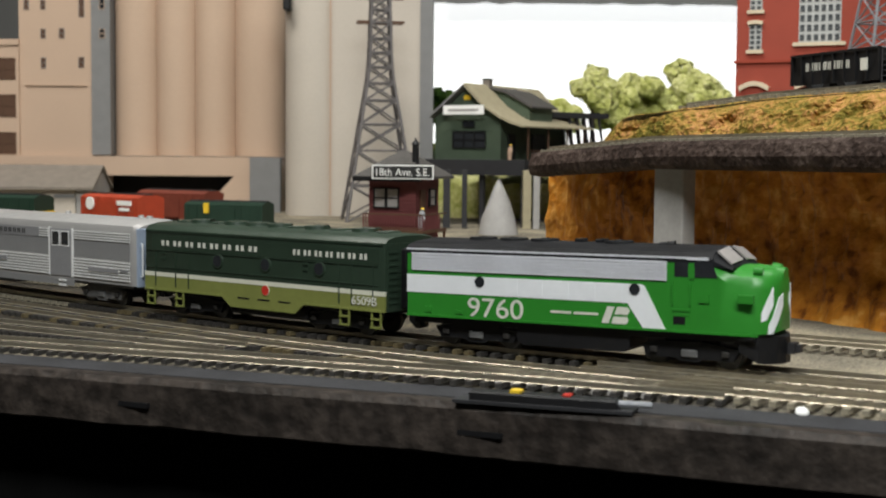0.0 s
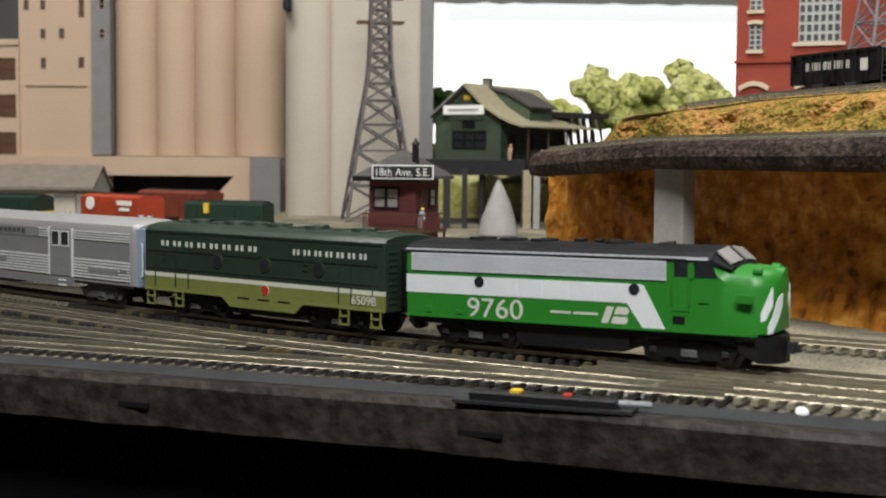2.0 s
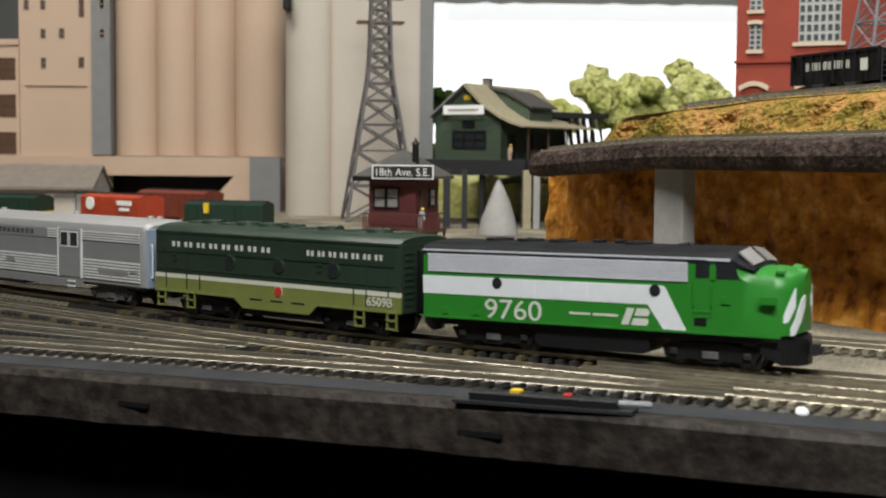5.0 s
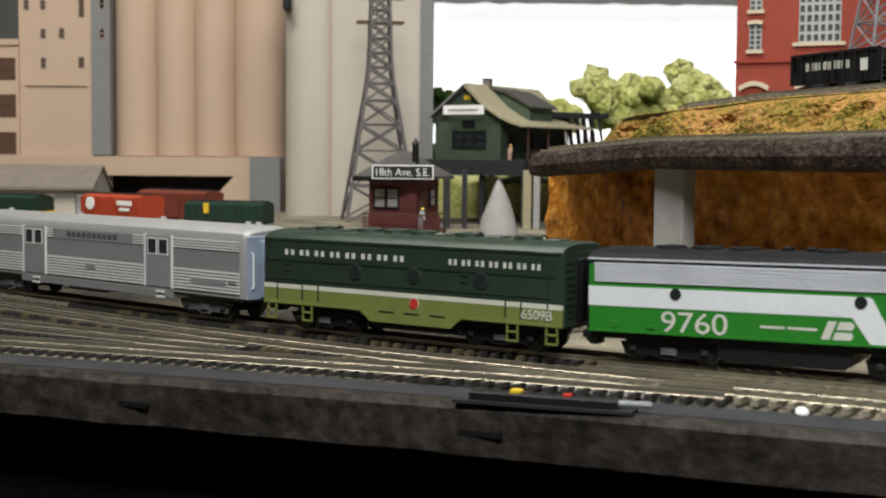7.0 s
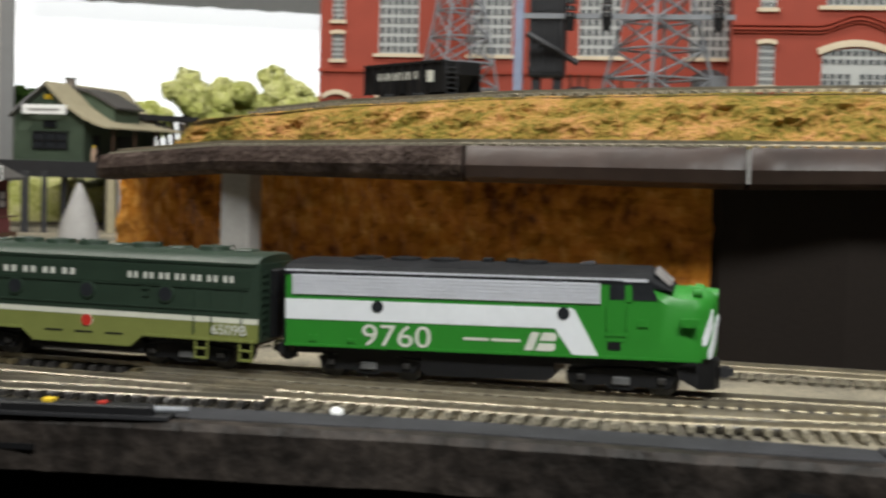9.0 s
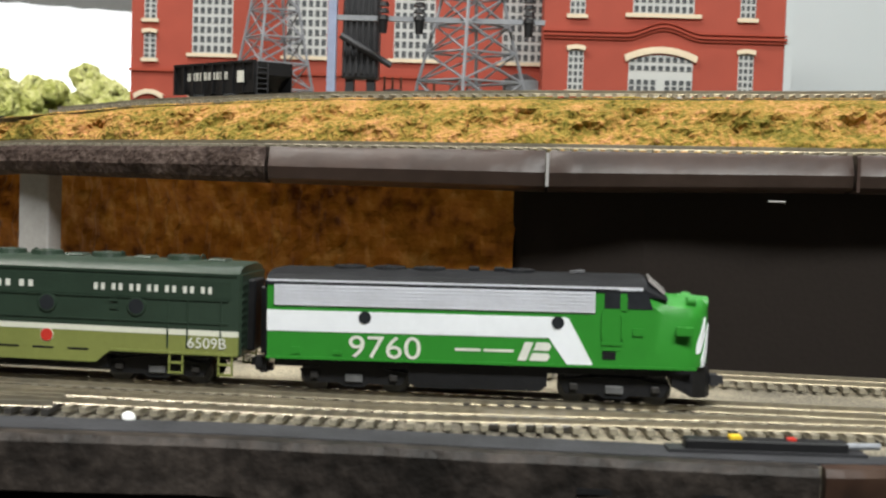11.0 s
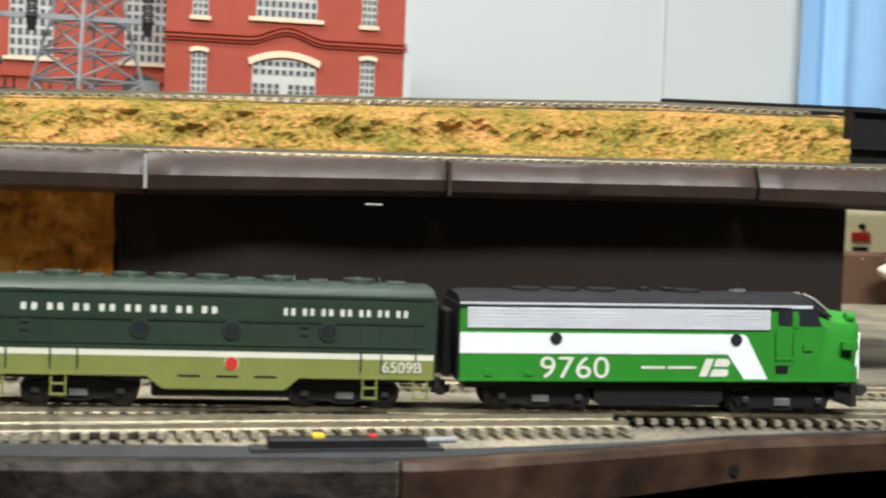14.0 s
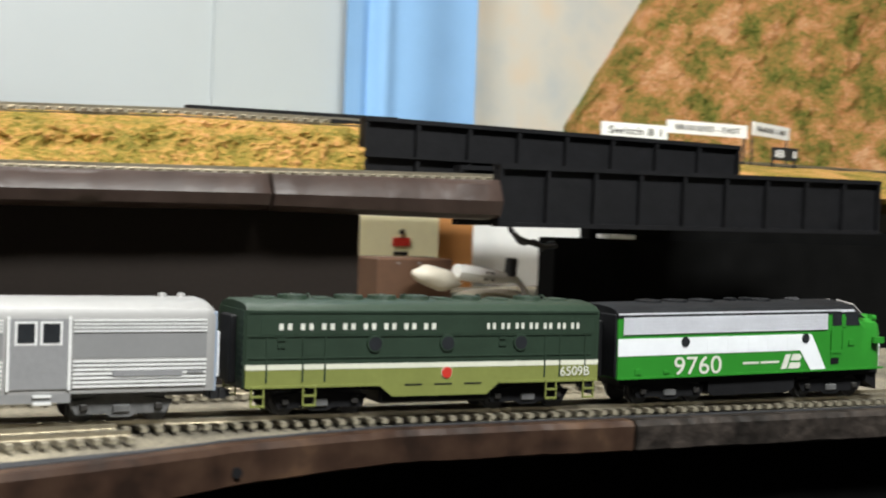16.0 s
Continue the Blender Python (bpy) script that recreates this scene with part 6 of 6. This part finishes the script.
board("station_sign", 0.8499, 0.9467, 1.1, 0.1707, 0.1829, "BRAINERD - EAST", 0.0052, "long white station sign with dark letters on posts")
board("station_sign", 0.9468, 1.0366, 1.115, 0.1744, 0.1872, "BRAINERD - EAST", 0.0048, "angled white station sign with dark letters on posts", rz=25)
board("switch_sign", 0.704, 0.7715, 1.0, 0.1554, 0.1679, "Switch 8 1", 0.006, "white switch sign with dark letters", base=0.13)
board("switch_number", 0.8607, 0.8896, 0.97, 0.1436, 0.1547, "8 1", 0.0062, "small black plate with white numerals", SIGNBLACK, SIGNWHITE, base=0.13)

# ---- workshop wall and clutter seen under the bridges ----
def cupboard():
    c = thing("cupboard", Matrix.Identity(4), "ivory metal cupboard with a red label beside a wood strip", "cupboard")
    y = 1.6
    bm = bmesh.new()
    box(bm, 0.7208, 0.889, y, y + 0.2, -1.0, 0.12)
    part("body", bm, IVORY, c, "ivory enamel body")
    block("label", 0.8244, 0.8473, y - 0.002, y, 0.0459, 0.0564, RED, c, "red label")
    block("slot", 0.826, 0.8449, y - 0.002, y, 0.0347, 0.0389, BLACK, c, "dark slot")
    bm = bmesh.new()
    x, z = 0.8364, 0.0634
    tube(bm, (x, y - 0.003, z), (x, y + 0.001, z), 0.0036, seg=14)
    part("knob", bm, BLACK, c)
    return c


cupboard()
bm = bmesh.new()
box(bm, 0.8993, 0.951, 1.62, 1.64, -1.0, 0.12)
structure("trim_wood_strip", bm, WOOD, "orange-brown wooden door strip")
bm = bmesh.new()
box(bm, 0.9746, 1.6, 1.66, 1.68, -1.0, 0.12)
structure("wall_white", bm, WHITEPL, "off-white wall panel under the bridges")
pb = thing("power_box", pose(0.6884, 1.3, -0.03), "dark brown power box lying on a shelf", "power box")
block("case", -0.0328, 0.0519, 0, 0.05, -0.02, 0.0424 + 0.03, BROWNWIN, pb, bev=0.002)
for dx in (-0.012, 0.012):
    block("screw", dx, dx + 0.002, -0.0006, 0.001, 0.0424 + 0.024, 0.0424 + 0.026, SILVER, pb)
block("shelf", -0.09, 0.16, -0.05, 0.09, -0.03, -0.02, IVORY, pb)


def lumpy(name, m, sx, sy, sz, material, label, seed, cat):
    bm = bmesh.new()
    bmesh.ops.create_icosphere(bm, subdivisions=3, radius=1)
    for v in bm.verts:
        d = 1 + 0.18 * noise.noise(v.co * 1.6 + Vector((seed, 0, 0)))
        v.co = Vector((v.co.x * sx * d, v.co.y * sy * d, v.co.z * sz * d))
    ob = part(name, bm, material, None, label, True)
    ob.matrix_world = m
    return tagged(ob, category=cat)


ADAPT = mat("beige_plastic", (0.5, 0.46, 0.38), 0.5)
lumpy("power_adapter", pose(0.7046, 1.27, 0.0245, 0, 12, 0), 0.026, 0.014, 0.0115, ADAPT, "beige plastic power adapter on the shelf", 2, "adapter")
sock = thing("power_socket", pose(0.7617, 1.27, 0.0273, 0, 6, 0), "white plastic power strip with socket holes", "power socket")
bm = bmesh.new()
loft(bm, [[(x, r * math.cos(a * math.tau / 12), r * 0.85 * math.sin(a * math.tau / 12)) for a in range(12)] for x, r in ((-0.035, 0.009), (-0.02, 0.010), (0.0, 0.0085), (0.018, 0.0075), (0.03, 0.005), (0.038, 0.0035))])
part("shell", bm, WHITEPL, sock, "", True)
for x, z in ((-0.003, 0.003), (0.003, 0.003), (-0.004, -0.004), (0.004, -0.004)):
    block("socket_hole", x - 0.0008, x + 0.0008, -0.0092, -0.006, z - 0.0012, z + 0.0012, BLACK, sock)
block("plug", 0.022, 0.031, -0.009, 0.003, 0.002, 0.021, DARK, sock, "dark plug", 0.0015)
bm = bmesh.new()
prev = None
for i in range(13):
    k = i / 12
    p = Vector((0.034 + 0.018 * math.sin(k * 1.5), -0.002, -0.001 - 0.03 * k ** 1.7))
    if prev is not None:
        tube(bm, prev, p, 0.0032, seg=8)
    prev = p
part("cable", bm, WHITEPL, sock, "thick white cable", True)
lumpy("cable_heap", pose(0.7875, 1.3, 0.0025), 0.045, 0.02, 0.010, ADAPT, "beige cloth heap behind the power strip", 5, "cloth")

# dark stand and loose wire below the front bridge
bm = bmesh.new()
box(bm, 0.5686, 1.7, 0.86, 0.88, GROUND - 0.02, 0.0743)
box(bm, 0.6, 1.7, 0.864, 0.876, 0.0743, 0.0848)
structure("wall_black", bm, NEARBLACK, "black board standing under the girder bridge")
bm = bmesh.new()
box(bm, 0.6032, 0.6248, 0.845, 0.86, 0.0748, 0.0778)
ob = part("white_slip", bm, WHITEPL, None, "white paper slip on top of the black board")
tagged(ob, category="paper")
bm = bmesh.new()
prev = None
w0, w1 = Vector((0.4956, 0.8, 0.0791)), Vector((0.5564, 0.84, 0.0691))
for i in range(15):
    k = i / 14
    p = w0.lerp(w1, k) + Vector((0, 0.003 * math.sin(k * 9), -0.004 * math.sin(k * 3.1)))
    if prev is not None:
        tube(bm, prev, p, 0.0016, seg=8)
        tube(bm, prev + Vector((0, 0.002, 0.0022 * math.sin(k * 14))), p + Vector((0, 0.002, 0.0022 * math.sin(k * 14 + 0.6))), 0.0013, seg=8)
    prev = p
ob = part("loose_wire", bm, DARK, None, "twisted dark wire hanging below the bridge", True)
tagged(ob, category="wire")


def motions():
    # place of the lead engine's middle along x, second by second
    runs = [(0, -0.2472), (4.3, -0.2475), (4.7, -0.2452), (5.1, -0.2347), (5.6, -0.2112), (6, -0.1946), (6.3, -0.1822), (6.5, -0.1740),
            (7, -0.1551), (7.5, -0.1390), (8, -0.1238), (8.5, -0.1063), (9, -0.0887), (9.2, -0.0816), (9.9, -0.0550), (10.6, -0.0278),
            (11.3, -0.0005), (11.5, 0.0079), (12, 0.0313), (12.5, 0.0650), (13, 0.1114), (13.5, 0.1615), (14, 0.2222), (14.5, 0.2939),
            (15, 0.3734), (15.5, 0.4490), (16, 0.5188)]
    ts, ss = [r[0] for r in runs], [arc_of(r[1]) for r in runs]
    place = dict(zip(ts, ss))
    for ob, back in ((lead, 0.0), (booster, 0.1819), (baggage, 0.2798 + 0.131)):
        walk(ob, [(t, line_pose(x_of(place[t] - back))) for t in ts])
    # wheels roll without slipping
    for ws, bx, radius in SETS:
        dense = [i / 30 for i in range(481)]
        dist = [float(np.interp(t, ts, ss)) - ss[0] for t in dense]
        rows, last = [], None
        for t, d in zip(dense, dist):
            ang = d / radius
            if last is None or ang - last > 0.6 or abs(t - 16.0) < 1e-6:
                rows.append((t, Matrix.Translation((bx, 0, radius)) @ Matrix.Rotation(ang, 4, "Y")))
                last = ang
        walk(ws, rows)


motions()
